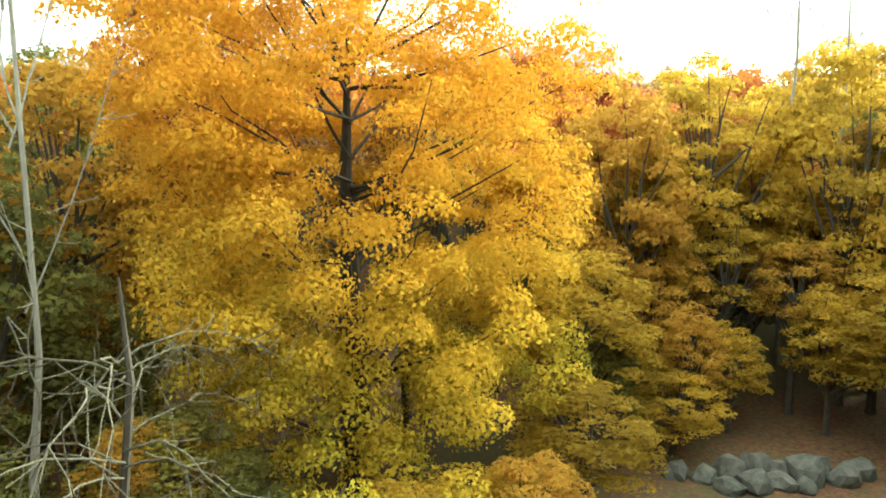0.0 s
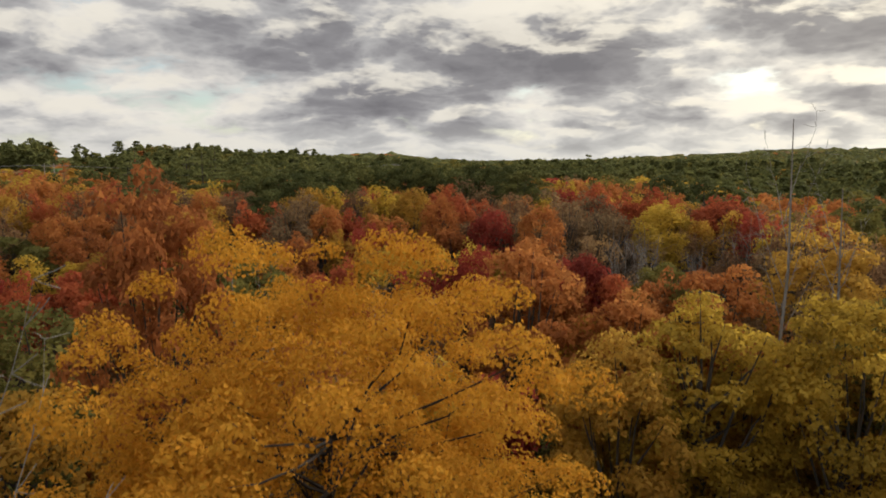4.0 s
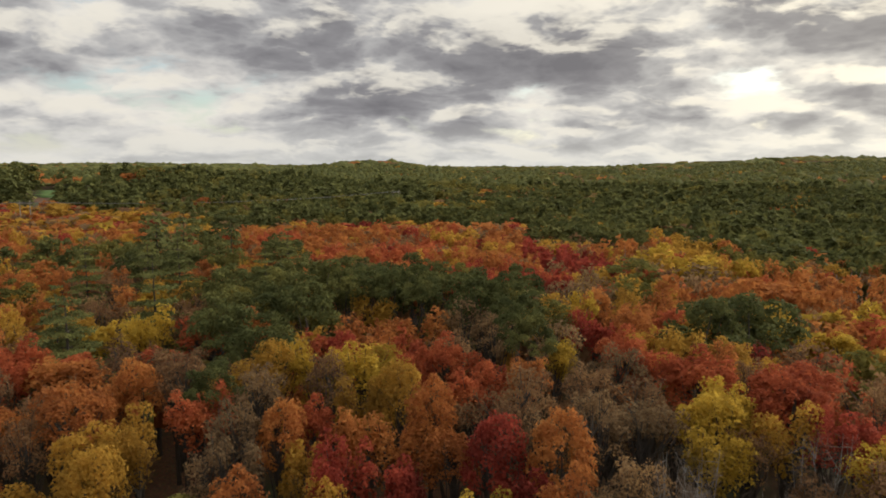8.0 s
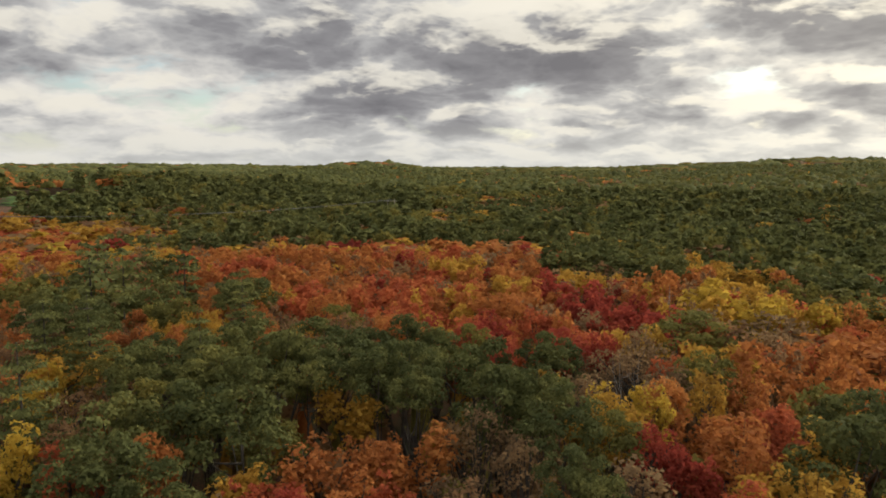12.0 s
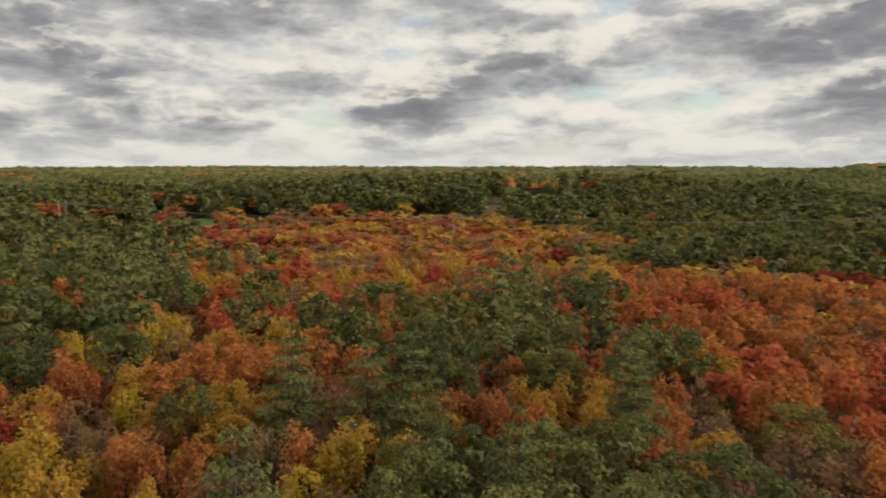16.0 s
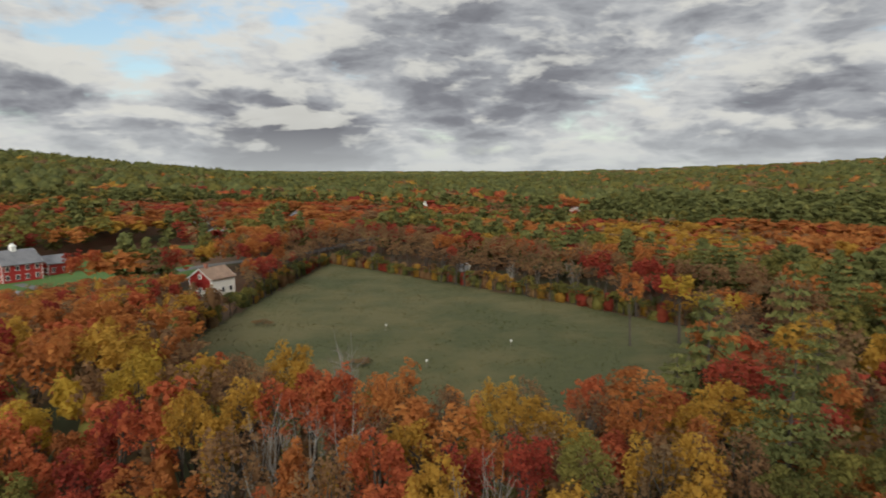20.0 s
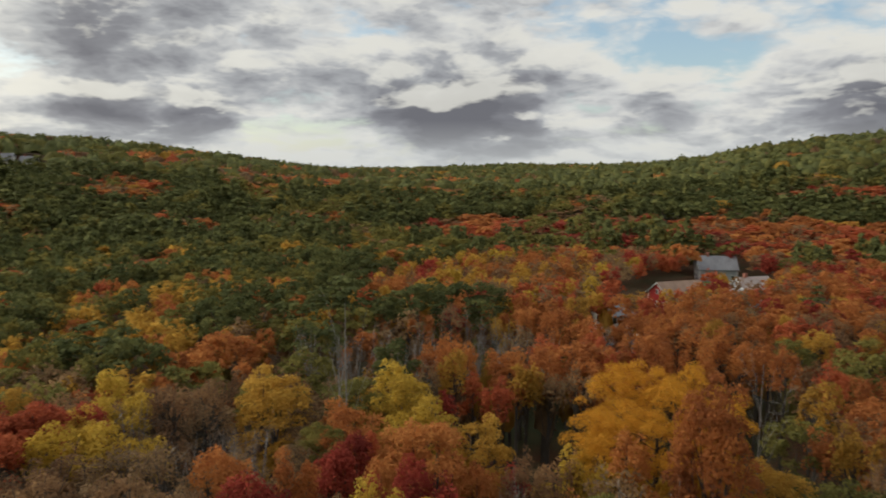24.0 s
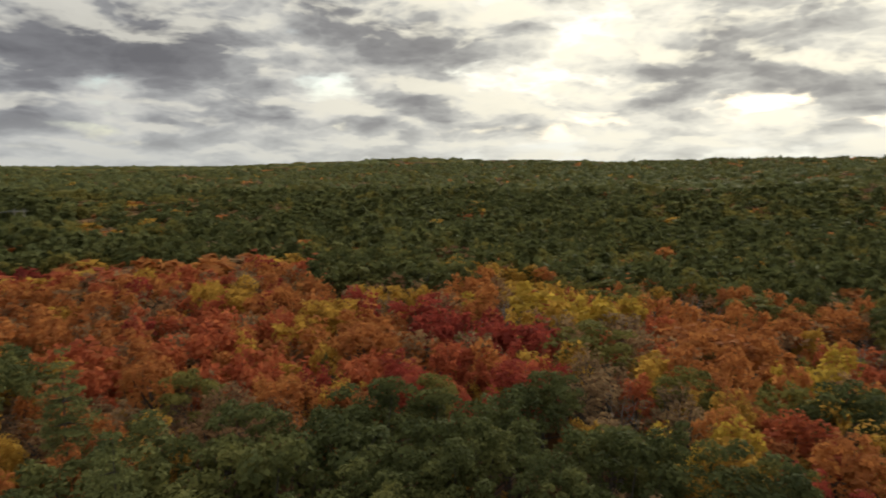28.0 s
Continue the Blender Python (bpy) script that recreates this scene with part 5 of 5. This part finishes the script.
def pole(x, y, height, cross, label, name="utility_pole"):
    root = tagged(new(name), label, "utility pole")
    root.location = (x, y, float(land(np.float64(x), np.float64(y))))
    root.rotation_euler = (0, 0, radians(20))
    for s in (-1, 1) if cross > 3 else (0,):
        part("post", mesh_of("post", stem([((s * cross * 0.32, 0, -0.5), 0.2), ((s * cross * 0.32, 0, height), 0.14)], 7), POLE), root)
    bm = bmesh.new()
    box(bm, -cross / 2, cross / 2, -0.1, 0.1, height - 1.3, height - 1.0)
    part("crossarm", bm, root, mat=POLE)
    for k in (-1, 0, 1):
        part("insulator", mesh_of("insulator", stem([((k * cross * 0.45, 0, height - 1.0), 0.08), ((k * cross * 0.45, 0, height - 0.6), 0.05)], 6), GLASS), root)
    HOUSE_SPOTS.append((x, y, 5))


def wire(p, q, sag):
    s = np.linspace(0, 1, 24)[:, None]
    pts = np.array(p) * (1 - s) + np.array(q) * s + np.array([0, 0, -4.0 * sag]) * s * (1 - s)
    tagged(new("power_line", mesh_of("power_line", stem([(t, 0.035) for t in pts], 4), WIRE)), "slack overhead power line between tall poles", "cable", "power lines")


LINE = [(-264, 192), (-144, 272), (-14, 362)]
for lx, ly in LINE:
    pole(lx, ly, 17.0, 5.0, "tall weathered two-post power pole in a clearing")
for (ax, ay), (bx, by) in zip(LINE, LINE[1:]):
    for k in (-1, 0, 1):
        o = np.array([math.cos(radians(20)), math.sin(radians(20))]) * k * 2.2
        wire((ax + o[0], ay + o[1], float(land(np.float64(ax), np.float64(ay))) + 16.4), (bx + o[0], by + o[1], float(land(np.float64(bx), np.float64(by))) + 16.4), 2.5)

# the drive and the lane of the village
def strip(name, points, wide, lift, mat, label):
    pts = np.array(points, float)
    s = np.linspace(0, len(pts) - 1, 60)
    mid = np.stack([np.interp(s, range(len(pts)), pts[:, k]) for k in range(2)], -1)
    side = unit(np.gradient(mid, axis=0))[:, ::-1] * (-1, 1) * wide / 2
    a, b = mid - side, mid + side
    verts = [(p[0], p[1], float(land(p[0], p[1])) + lift) for p in (*a, *b)]
    faces = [(i, i + 1, 61 + i, 60 + i) for i in range(59)]
    tagged(new(name, mesh_grid(name, verts, faces, mat)), label, name, kind="structure")


strip("road", [(-75, -94), (-93, -104), (-116, -113), (-147, -122), (-197, -122), (-273, -148)], 5.0, 0.12, ASPHALT, "grey asphalt lane past the houses")
strip("drive", [(-86, -101), (-91, -118), (-90, -129)], 3.2, 0.13, ASPHALT, "grey drive up to the red barn")
OPEN.append([(-72, -90), (-75, -101), (-116, -118), (-147, -127), (-149, -118), (-117, -106), (-93, -97)])

# gaps in the trees through which the houses show
for hx, hy, length, wide in ((224, 55, 60, 9), (-120, -72, 34, 8), (-170, -148, 30, 7), (-65, -90, 16, 8), (-60, -125, 22, 7), (-92, -138, 26, 8), (37, -108, 28, 6), (62, -143, 33, 6), (50, -90, 28, 7), (34, -27, 9, 5),
                             (-244, -195, 34, 6), (-212, -235, 30, 5), (-370, -101, 52, 10), (-325, -177, 38, 6)):
    tx, ty = -20 - hx, 95 - hy
    far = math.hypot(tx, ty)
    for k in np.arange(8, length, 6):
        HOUSE_SPOTS.append((hx + tx / far * k, hy + ty / far * k, wide))
for poly, length, wide in ((FARFIELD, 60, 10), (STRIP_B, 40, 8)):
    for hx, hy in (poly[0], poly[1], ((poly[0][0] + poly[1][0]) / 2, (poly[0][1] + poly[1][1]) / 2)):
        tx, ty = -8 - hx, 82 - hy
        far = math.hypot(tx, ty)
        for k in np.arange(4, length, 10):
            HOUSE_SPOTS.append((hx + tx / far * k, hy + ty / far * k, wide))
pole(45, -179, 10.0, 2.2, "weathered utility pole behind the village gardens")

# ---- the rest of the wood ----
def choose(x, y, u, v):
    """The kind of tree that grows at a place; u and v are random numbers."""
    px, py = x - HUB[0], y - HUB[1]
    d, a = math.hypot(px, py), math.degrees(math.atan2(-px, py)) % 360
    near = 1.45 - 0.45 * min(1, max(0, (d - 180) / 220))
    d, px, py = d / near, px / near, py / near
    a = (a + 6 * math.sin(d * 0.05)) % 360
    warm = (("orange", 0.26), ("russet", 0.18), ("gold", 0.18), ("red", 0.12), ("tan", 0.14), ("crimson", 0.06), ("yellow", 0.06))
    hot = (("orange", 0.35), ("russet", 0.14), ("red", 0.14), ("gold", 0.2), ("tan", 0.12), ("crimson", 0.05))
    mixed = (("orange", 0.18), ("olive", 0.2), ("oak", 0.16), ("russet", 0.14), ("gold", 0.12), ("red", 0.1), ("tan", 0.1))
    rust = (("orange", 0.4), ("russet", 0.28), ("gold", 0.16), ("red", 0.16))
    green = (("oak", 0.38), ("pine", 0.2), ("olive", 0.16), ("russet", 0.08), ("tan", 0.07), ("orange", 0.05), ("gold", 0.03))
    dark = (("pine", 0.5), ("oak", 0.3), ("orange", 0.1), ("olive", 0.1))
    village = (("orange", 0.3), ("red", 0.16), ("russet", 0.18), ("crimson", 0.1), ("olive", 0.1), ("pine", 0.1), ("gold", 0.06))
    if -205 < x < -92 and gap_to_field(x, y) < 18:
        table = (("russet", 0.4), ("bare", 0.08), ("tan", 0.2), ("orange", 0.16), ("crimson", 0.16))
    elif 14 < x < 44 and 42 < y < 84:
        table = (("russet", 0.35), ("bare", 0.25), ("olive", 0.2), ("tan", 0.2))
    elif a > 322 or a < 25:
        table = (("oak", 0.75), ("olive", 0.25)) if -42 < px < 26 and 12 < py < 33 else warm if d < 22 else hot if d < (118 if a > 335 or a < 25 else 80) and px > -35 else warm if px < -35 and d < 120 else green if d < 480 else dark if a < 25 else green
    elif a < 80:
        table = rust if d < 55 else mixed if d < 80 else (("oak", 0.45), ("pine", 0.35), ("orange", 0.2)) if d < 120 and a > 45 else warm if d < 230 and a < 62 else dark if d < 420 else (*dark, ("orange", 0.35), ("russet", 0.2))
    elif a < 118:
        table = warm if d < 75 else (("olive", 0.3), ("pine", 0.3), ("orange", 0.4)) if d < 140 else hot if d < 235 else dark if d < 480 else (*green, ("orange", 0.2), ("russet", 0.2))
    elif a < 190:
        table = hot if d < 95 else village if d < 380 + 120 * (a < 150) else green
    elif a < 222:
        table = hot if d < 80 else warm if d < 135 else village if d < 260 else green
    elif a < 288:
        table = warm if d < 42 else (("oak", 0.42), ("olive", 0.2), ("gold", 0.1), ("orange", 0.08), ("red", 0.06), ("tan", 0.1), ("bare", 0.04)) if d < 160 else (*green, ("red", 0.06), ("orange", 0.08), ("tan", 0.05))
    else:
        table = mixed if d < 45 else hot if d < 95 else (*green, ("orange", 0.03))
    total = sum(w for _, w in table)
    for kind, w in table:
        v -= w / total
        if v <= 0:
            return kind
    return table[0][0]


def clump(x, y, v):
    """Like trees stand together: a random number bent by a slow field."""
    far = 0.4 if math.hypot(x - HUB[0], y - HUB[1]) > 230 else 1.0
    w = noise.noise(Vector((x * 0.026 * far, y * 0.026 * far, 4.0))) * 0.9 + noise.noise(Vector((x * 0.075 * far, y * 0.075 * far, 9.0))) * 0.6
    return (0.5 + w + 0.35 * (v - 0.5)) % 1.0


def free(x, y, gap):
    for poly in OPEN:
        if inside(np.float64(x), np.float64(y), poly):
            return False
    if math.hypot(x, y) < 10 or -3 < y < 30 and abs(x) < 0.68 * y + 4:
        return False
    for hx, hy, hr in HOUSE_SPOTS:
        if math.hypot(x - hx, y - hy) < hr:
            return False
    return all((x - a) ** 2 + (y - b) ** 2 > (gap + 0.5 * r) ** 2 for a, b, r, _ in planted if abs(x - a) < 12)


def gap_to_field(x, y):
    """How far a place lies from the meadow's edge."""
    best = 1e9
    for (x0, y0), (x1, y1) in zip(FIELD, FIELD[1:] + FIELD[:1]):
        s = min(1, max(0, ((x - x0) * (x1 - x0) + (y - y0) * (y1 - y0)) / ((x1 - x0) ** 2 + (y1 - y0) ** 2)))
        best = min(best, math.hypot(x - x0 - s * (x1 - x0), y - y0 - s * (y1 - y0)))
    return best


keys = list(planted)
STEP = 3.9
MERGED = collections.defaultdict(list)
for gx in np.arange(-215, 160, STEP):
    for gy in np.arange(-160, 260, STEP):
        x, y = gx + rng.uniform(-1.5, 1.5), gy + rng.uniform(-1.5, 1.5)
        u, v, w, turn, tall = rng.uniform(0, 1, 5)
        near, edge_gap = nearest(x, y), gap_to_field(x, y)
        if near > 128 and edge_gap > 26 or not free(x, y, 1.5):
            continue
        kind = choose(x, y, u, clump(x, y, v))
        close = [(math.hypot(x - a, y - b), k) for a, b, r, k in keys if abs(x - a) < 13 and abs(y - b) < 13]
        if close and min(close)[0] < 12 and w < (0.06 if min(close)[1] == "pine" else 0.25 if min(close)[1] in ("oak", "olive") else 0.55):
            kind = min(close)[1]
        if kind == "bare" and w > 0.6:
            kind = "russet"
        h = grown(kind, x, y) * (0.84 + 0.2 * tall)
        r = (1.9 + 1.1 * turn) * (1.55 if kind in ("oak", "olive") else 1.35 if kind == "pine" else 1)
        if -107 < x < -40 and -84 < y < -13:
            h = min(h, max(6.0, 14 + (y + 13) * 0.1))
        if kind in ("oak", "pine", "olive") and not free(x, y, 2.4):
            continue
        if near >= 46 and edge_gap < 9:
            h *= 0.74
        if near < 46 or edge_gap < 9:
            tree(kind, x, y, h, r)
        else:
            MERGED[kind].append((x, y, h, r, turn * 6.28))
            planted.append((x, y, r, kind))


def merged_stand(kind, spots, level="mid", name="wood_stand"):
    """A stand of like trees, crown by crown, in one mesh."""
    pool, pieces = CROWNS[FORM[kind], level], []
    for k, (x, y, h, r, turn) in enumerate(spots):
        c = pool[k % len(pool)]
        across, cs, sn = r / WIDTH[FORM[kind]], math.cos(turn), math.sin(turn)
        upright = min(h / H0, across * (1.0 if FORM[kind] == "broad" else 1.3))
        m = np.array([[cs * across, sn * across, 0], [-sn * across, cs * across, 0], [0, 0, upright]])
        pieces.append(c @ m + (x, y, float(land(np.float64(x), np.float64(y))) + h - H0 * upright))
    tagged(new(name, mesh_of(name, np.concatenate(pieces), LEAF[kind])), f"{'far ' if level == 'far' else ''}stand of woods: {TALK[kind].replace(' tree', ' trees')}", "woodland", kind="stuff")


for kind_, spots_ in MERGED.items():
    merged_stand(kind_, spots_)


def woods(name, spots, count, size, mat, label, near=False, pointed=False):
    """Far woods of one colour, joined: each crown an uneven dome with leafy faces over it."""
    g = np.random.default_rng(len(spots))
    s = np.array(spots)
    k, around = len(s), 6
    ring = [(0.95, 0.4), (0.6, 0.74)] if pointed else [(1.0, 0.58), (0.74, 0.9)]
    if near:
        ring = [(0.8, 0.02), (1.02, 0.22), *ring]
    turn = g.uniform(0, 6.28, (k, 1)) + np.linspace(0, 2 * np.pi, around, endpoint=False)
    girth = s[:, 3:4] * (0.55 if name == "understorey" else 0.78)
    rows = []
    for wide, high in ring:
        j = g.uniform(0.62, 1.22, (k, around))
        rows.append(np.stack([s[:, :1] + np.cos(turn) * girth * wide * j, s[:, 1:2] + np.sin(turn) * girth * wide * j,
                              s[:, 2:3] + s[:, 4:5] * (high + g.uniform(-0.07, 0.07, (k, around)))], -1))
    top = (s[:, :3] + np.array([0, 0, 1]) * s[:, 4:5] * g.uniform(0.93, 1.0, (k, 1)))[:, None]
    verts = np.concatenate([*rows, top], 1)
    faces = []
    for level in range(len(ring) - 1):
        for j in range(around):
            a, b = level * around + j, level * around + (j + 1) % around
            faces += [(a, b, b + around), (a, b + around, a + around)]
    faces += [((len(ring) - 1) * around + j, (len(ring) - 1) * around + (j + 1) % around, len(ring) * around) for j in range(around)]
    faces = np.array(faces)
    per = verts.shape[1]
    index = (faces[None] + (np.arange(k) * per)[:, None, None]).reshape(-1, 3)
    allv = verts.reshape(-1, 3)
    if count:
        pick = g.integers(0, len(faces), (k, count))
        tri = verts[np.arange(k)[:, None, None], faces[pick]]
        w = g.dirichlet((1, 1, 1), (k, count))[..., None]
        p = (tri * w).sum(2).reshape(-1, 3)
        out = unit(p - np.repeat(s[:, :3] + (0, 0, 1) * s[:, 4:5] * 0.4, count, 0))
        leaf = foliage(p + out * (size if name != "understorey" else 1.2) * g.uniform(0.1, 0.9, (len(p), 1)), out + g.normal(0, 0.35, out.shape), size, g)
        base = len(allv)
        allv = np.concatenate([allv, leaf.reshape(-1, 3)])
        index = np.concatenate([index, base + np.arange(len(leaf) * 3).reshape(-1, 3)])
    me = bpy.data.meshes.new(name)
    me.vertices.add(len(allv))
    me.vertices.foreach_set("co", np.ascontiguousarray(allv, np.float32).ravel())
    me.loops.add(index.size)
    me.loops.foreach_set("vertex_index", np.ascontiguousarray(index, np.int32).ravel())
    me.polygons.add(len(index))
    me.polygons.foreach_set("loop_start", np.arange(0, index.size, 3, dtype=np.int32))
    me.update(calc_edges=True)
    me.materials.append(mat)
    tagged(new(name, me), label, "woodland", kind="stuff")


def stand(inner, outer, step, count, size, tag):
    spots = {}
    span = int(outer / step) + 1
    jit = rng.uniform(-0.42, 0.42, (2 * span + 1, 2 * span + 1, 2))
    rnd = rng.uniform(0, 1, (2 * span + 1, 2 * span + 1, 4))
    for i in range(-span, span + 1):
        for j in range(-span, span + 1):
            x, y = HUB[0] + (i + jit[i, j, 0]) * step, HUB[1] + (j + jit[i, j, 1]) * step
            d = math.hypot(x - HUB[0], y - HUB[1])
            if not inner - 60 < d < outer or inner < 150 and (nearest(x, y) < 127 or gap_to_field(x, y) < 25):
                continue
            if d < inner and inner > 150:
                continue
            if any(inside(np.float64(x), np.float64(y), poly) for poly in OPEN) or any(math.hypot(x - a, y - b) < c for a, b, c in HOUSE_SPOTS):
                continue
            u = rnd[i, j]
            kind = choose(x, y, u[0], clump(x, y, u[1]))
            if kind == "bare":
                kind = "russet"
            r = step * (0.66 + 0.42 * u[2] * u[2])
            swell = noise.noise(Vector((x * 0.03, y * 0.03, 2.0))) + 0.7 * noise.noise(Vector((x * 0.075, y * 0.075, 5.0)))
            h = (16 if kind == "pine" else 14.5 if kind in ("oak", "olive") else 12.5) * (0.9 + 0.16 * u[3] + 0.22 * swell)
            z = 0.0
            spots.setdefault(kind, []).append((x, y, z, r, h))
    for kind, some in spots.items():
        arr = np.array(some)
        if not size:
            merged_stand(kind, [(x, y, h, r, 3 * x + y) for x, y, _, r, h in some], "far", "far_woods")
            continue
        arr[:, 2] = land(arr[:, 0], arr[:, 1])
        woods("far_woods", arr, count, size, LEAF[kind], f"{tag} {TALK[kind].replace(' tree', ' woods')}", inner < 400, kind == "pine")


def understorey():
    """Young growth under the canopy, seen between the crowns."""
    spots = {}
    for x in np.arange(-130, 125, 4.4):
        for y in np.arange(-60, 215, 4.4):
            px, py = x + rng.uniform(-1.7, 1.7), y + rng.uniform(-1.7, 1.7)
            if nearest(px, py) > 110 or -6 < py < 80 and abs(px) < 48 and abs(px) < 0.8 * py + 8 or math.hypot(px, py) < 14:
                continue
            if any(inside(np.float64(px), np.float64(py), poly) for poly in OPEN) or any(math.hypot(px - a, py - b) < c for a, b, c in HOUSE_SPOTS):
                continue
            kind = ["russet", "tan", "olive", "gold", "russet", "orange"][int(rng.integers(6))]
            spots.setdefault(kind, []).append((px, py, float(land(np.float64(px), np.float64(py))), rng.uniform(1.8, 2.7), rng.uniform(0.5, 0.68) * grown(kind, px, py)))
    for kind, some in spots.items():
        woods("understorey", np.array(some), 40, 0.34, LEAF[kind], f"tangled {kind} undergrowth between the tree trunks")


def meadow_edge():
    """Low shrubs along the foot of the trees round the meadow."""
    spots = {}
    for (x0, y0), (x1, y1) in zip(FIELD, FIELD[1:] + FIELD[:1]):
        long = math.hypot(x1 - x0, y1 - y0)
        for s in np.arange(0, long, 1.5):
            out = rng.uniform(0.8, 4.5)
            x, y = x0 + (x1 - x0) * s / long, y0 + (y1 - y0) * s / long
            x, y = x - (y1 - y0) / long * out, y + (x1 - x0) / long * out
            if inside(np.float64(x), np.float64(y), FIELD):
                x, y = x + 2 * (y1 - y0) / long * out, y - 2 * (x1 - x0) / long * out
            if any(math.hypot(x - a, y - b) < c * 0.7 for a, b, c in HOUSE_SPOTS):
                continue
            kind = ["olive", "oak", "russet", "olive", "tan", "gold", "crimson"][int(rng.integers(7))]
            spots.setdefault(kind, []).append((x, y, float(land(np.float64(x), np.float64(y))), rng.uniform(1.2, 2.1), rng.uniform(1.8, 4.6)))
    for kind, some in spots.items():
        woods("shrub_belt", np.array(some), 110, 0.3, LEAF[kind], f"low {kind} shrubs along the edge of the meadow", True)


understorey()
meadow_edge()
stand(130, 270, 5.0, 0, 0, "far")
stand(270, 420, 6.6, 0, 0, "far")
stand(420, 1000, 10.2, 8, 1.5, "distant")
stand(1000, 2200, 26.0, 0, 6.0, "hazy distant")

# ---- the meadow's edge ----
g7 = np.random.default_rng(77)


def shrub(kind, x, y, h, r):
    tree(kind, x, y, h, r, form="broad", level="mid", label="low roadside shrub in mixed autumn leaf at the meadow's edge")


edge = FIELD[9:] + FIELD[:5]
for (x0, y0), (x1, y1) in zip(edge, edge[1:]):
    length = math.hypot(x1 - x0, y1 - y0)
    for f in np.arange(0, 1, 2.6 / length):
        nx, ny = (y0 - y1) / length, (x1 - x0) / length
        if not inside(np.float64((x0 + x1) / 2 + nx), np.float64((y0 + y1) / 2 + ny), FIELD):
            off = g7.uniform(0.6, 2.2)
        else:
            off = -g7.uniform(0.6, 2.2)
        shrub(g7.choice(["olive", "oak", "russet", "gold", "olive"]), x0 + (x1 - x0) * f + nx * off, y0 + (y1 - y0) * f + ny * off, g7.uniform(3.0, 6.5), g7.uniform(1.7, 2.6))


def post(x, y):
    root = tagged(new("nest_box"), "small white nest box on a post in the meadow", "nest box", "nest boxes")
    root.location = (x, y, float(land(np.float64(x), np.float64(y))))
    part("post", mesh_of("post", stem([((0, 0, -0.3), 0.05), ((0, 0, 1.3), 0.045)], 6), POLE), root)
    bm = bmesh.new()
    box(bm, -0.1, 0.1, -0.1, 0.1, 1.25, 1.55)
    box(bm, -0.14, 0.14, -0.14, 0.14, 1.55, 1.59)
    part("box", bm, root, mat=TRIM)


post(-119, -3)
post(-104, 22)
post(-125, 25)


def tufts():
    """Rough grass and low weeds over the meadow."""
    g = np.random.default_rng(12)
    p = np.stack([g.uniform(-190, -60, 30000), g.uniform(-100, 72, 30000)], -1)
    p = p[inside(p[:, 0], p[:, 1], FIELD)]
    z = land(p[:, 0], p[:, 1]) + 0.18
    c = np.column_stack([p, z])
    blades = foliage(c, np.column_stack([g.normal(0, 1, (len(c), 2)), np.full(len(c), 0.3)]), 0.22, g, 0.3)
    tagged(new("meadow_grass", mesh_of("meadow_grass", blades, MEADOW)), "rough tufted meadow grass", "grass", kind="stuff")


tufts()

for bx, by in ((-105, -27), (-98, 13)):
    for k in range(3):
        tree("russet", bx + g7.uniform(-1.5, 1.5), by + g7.uniform(-1.5, 1.5), 1.3, 1.2, form="broad", level="mid", label="low brown bramble patch in the meadow")
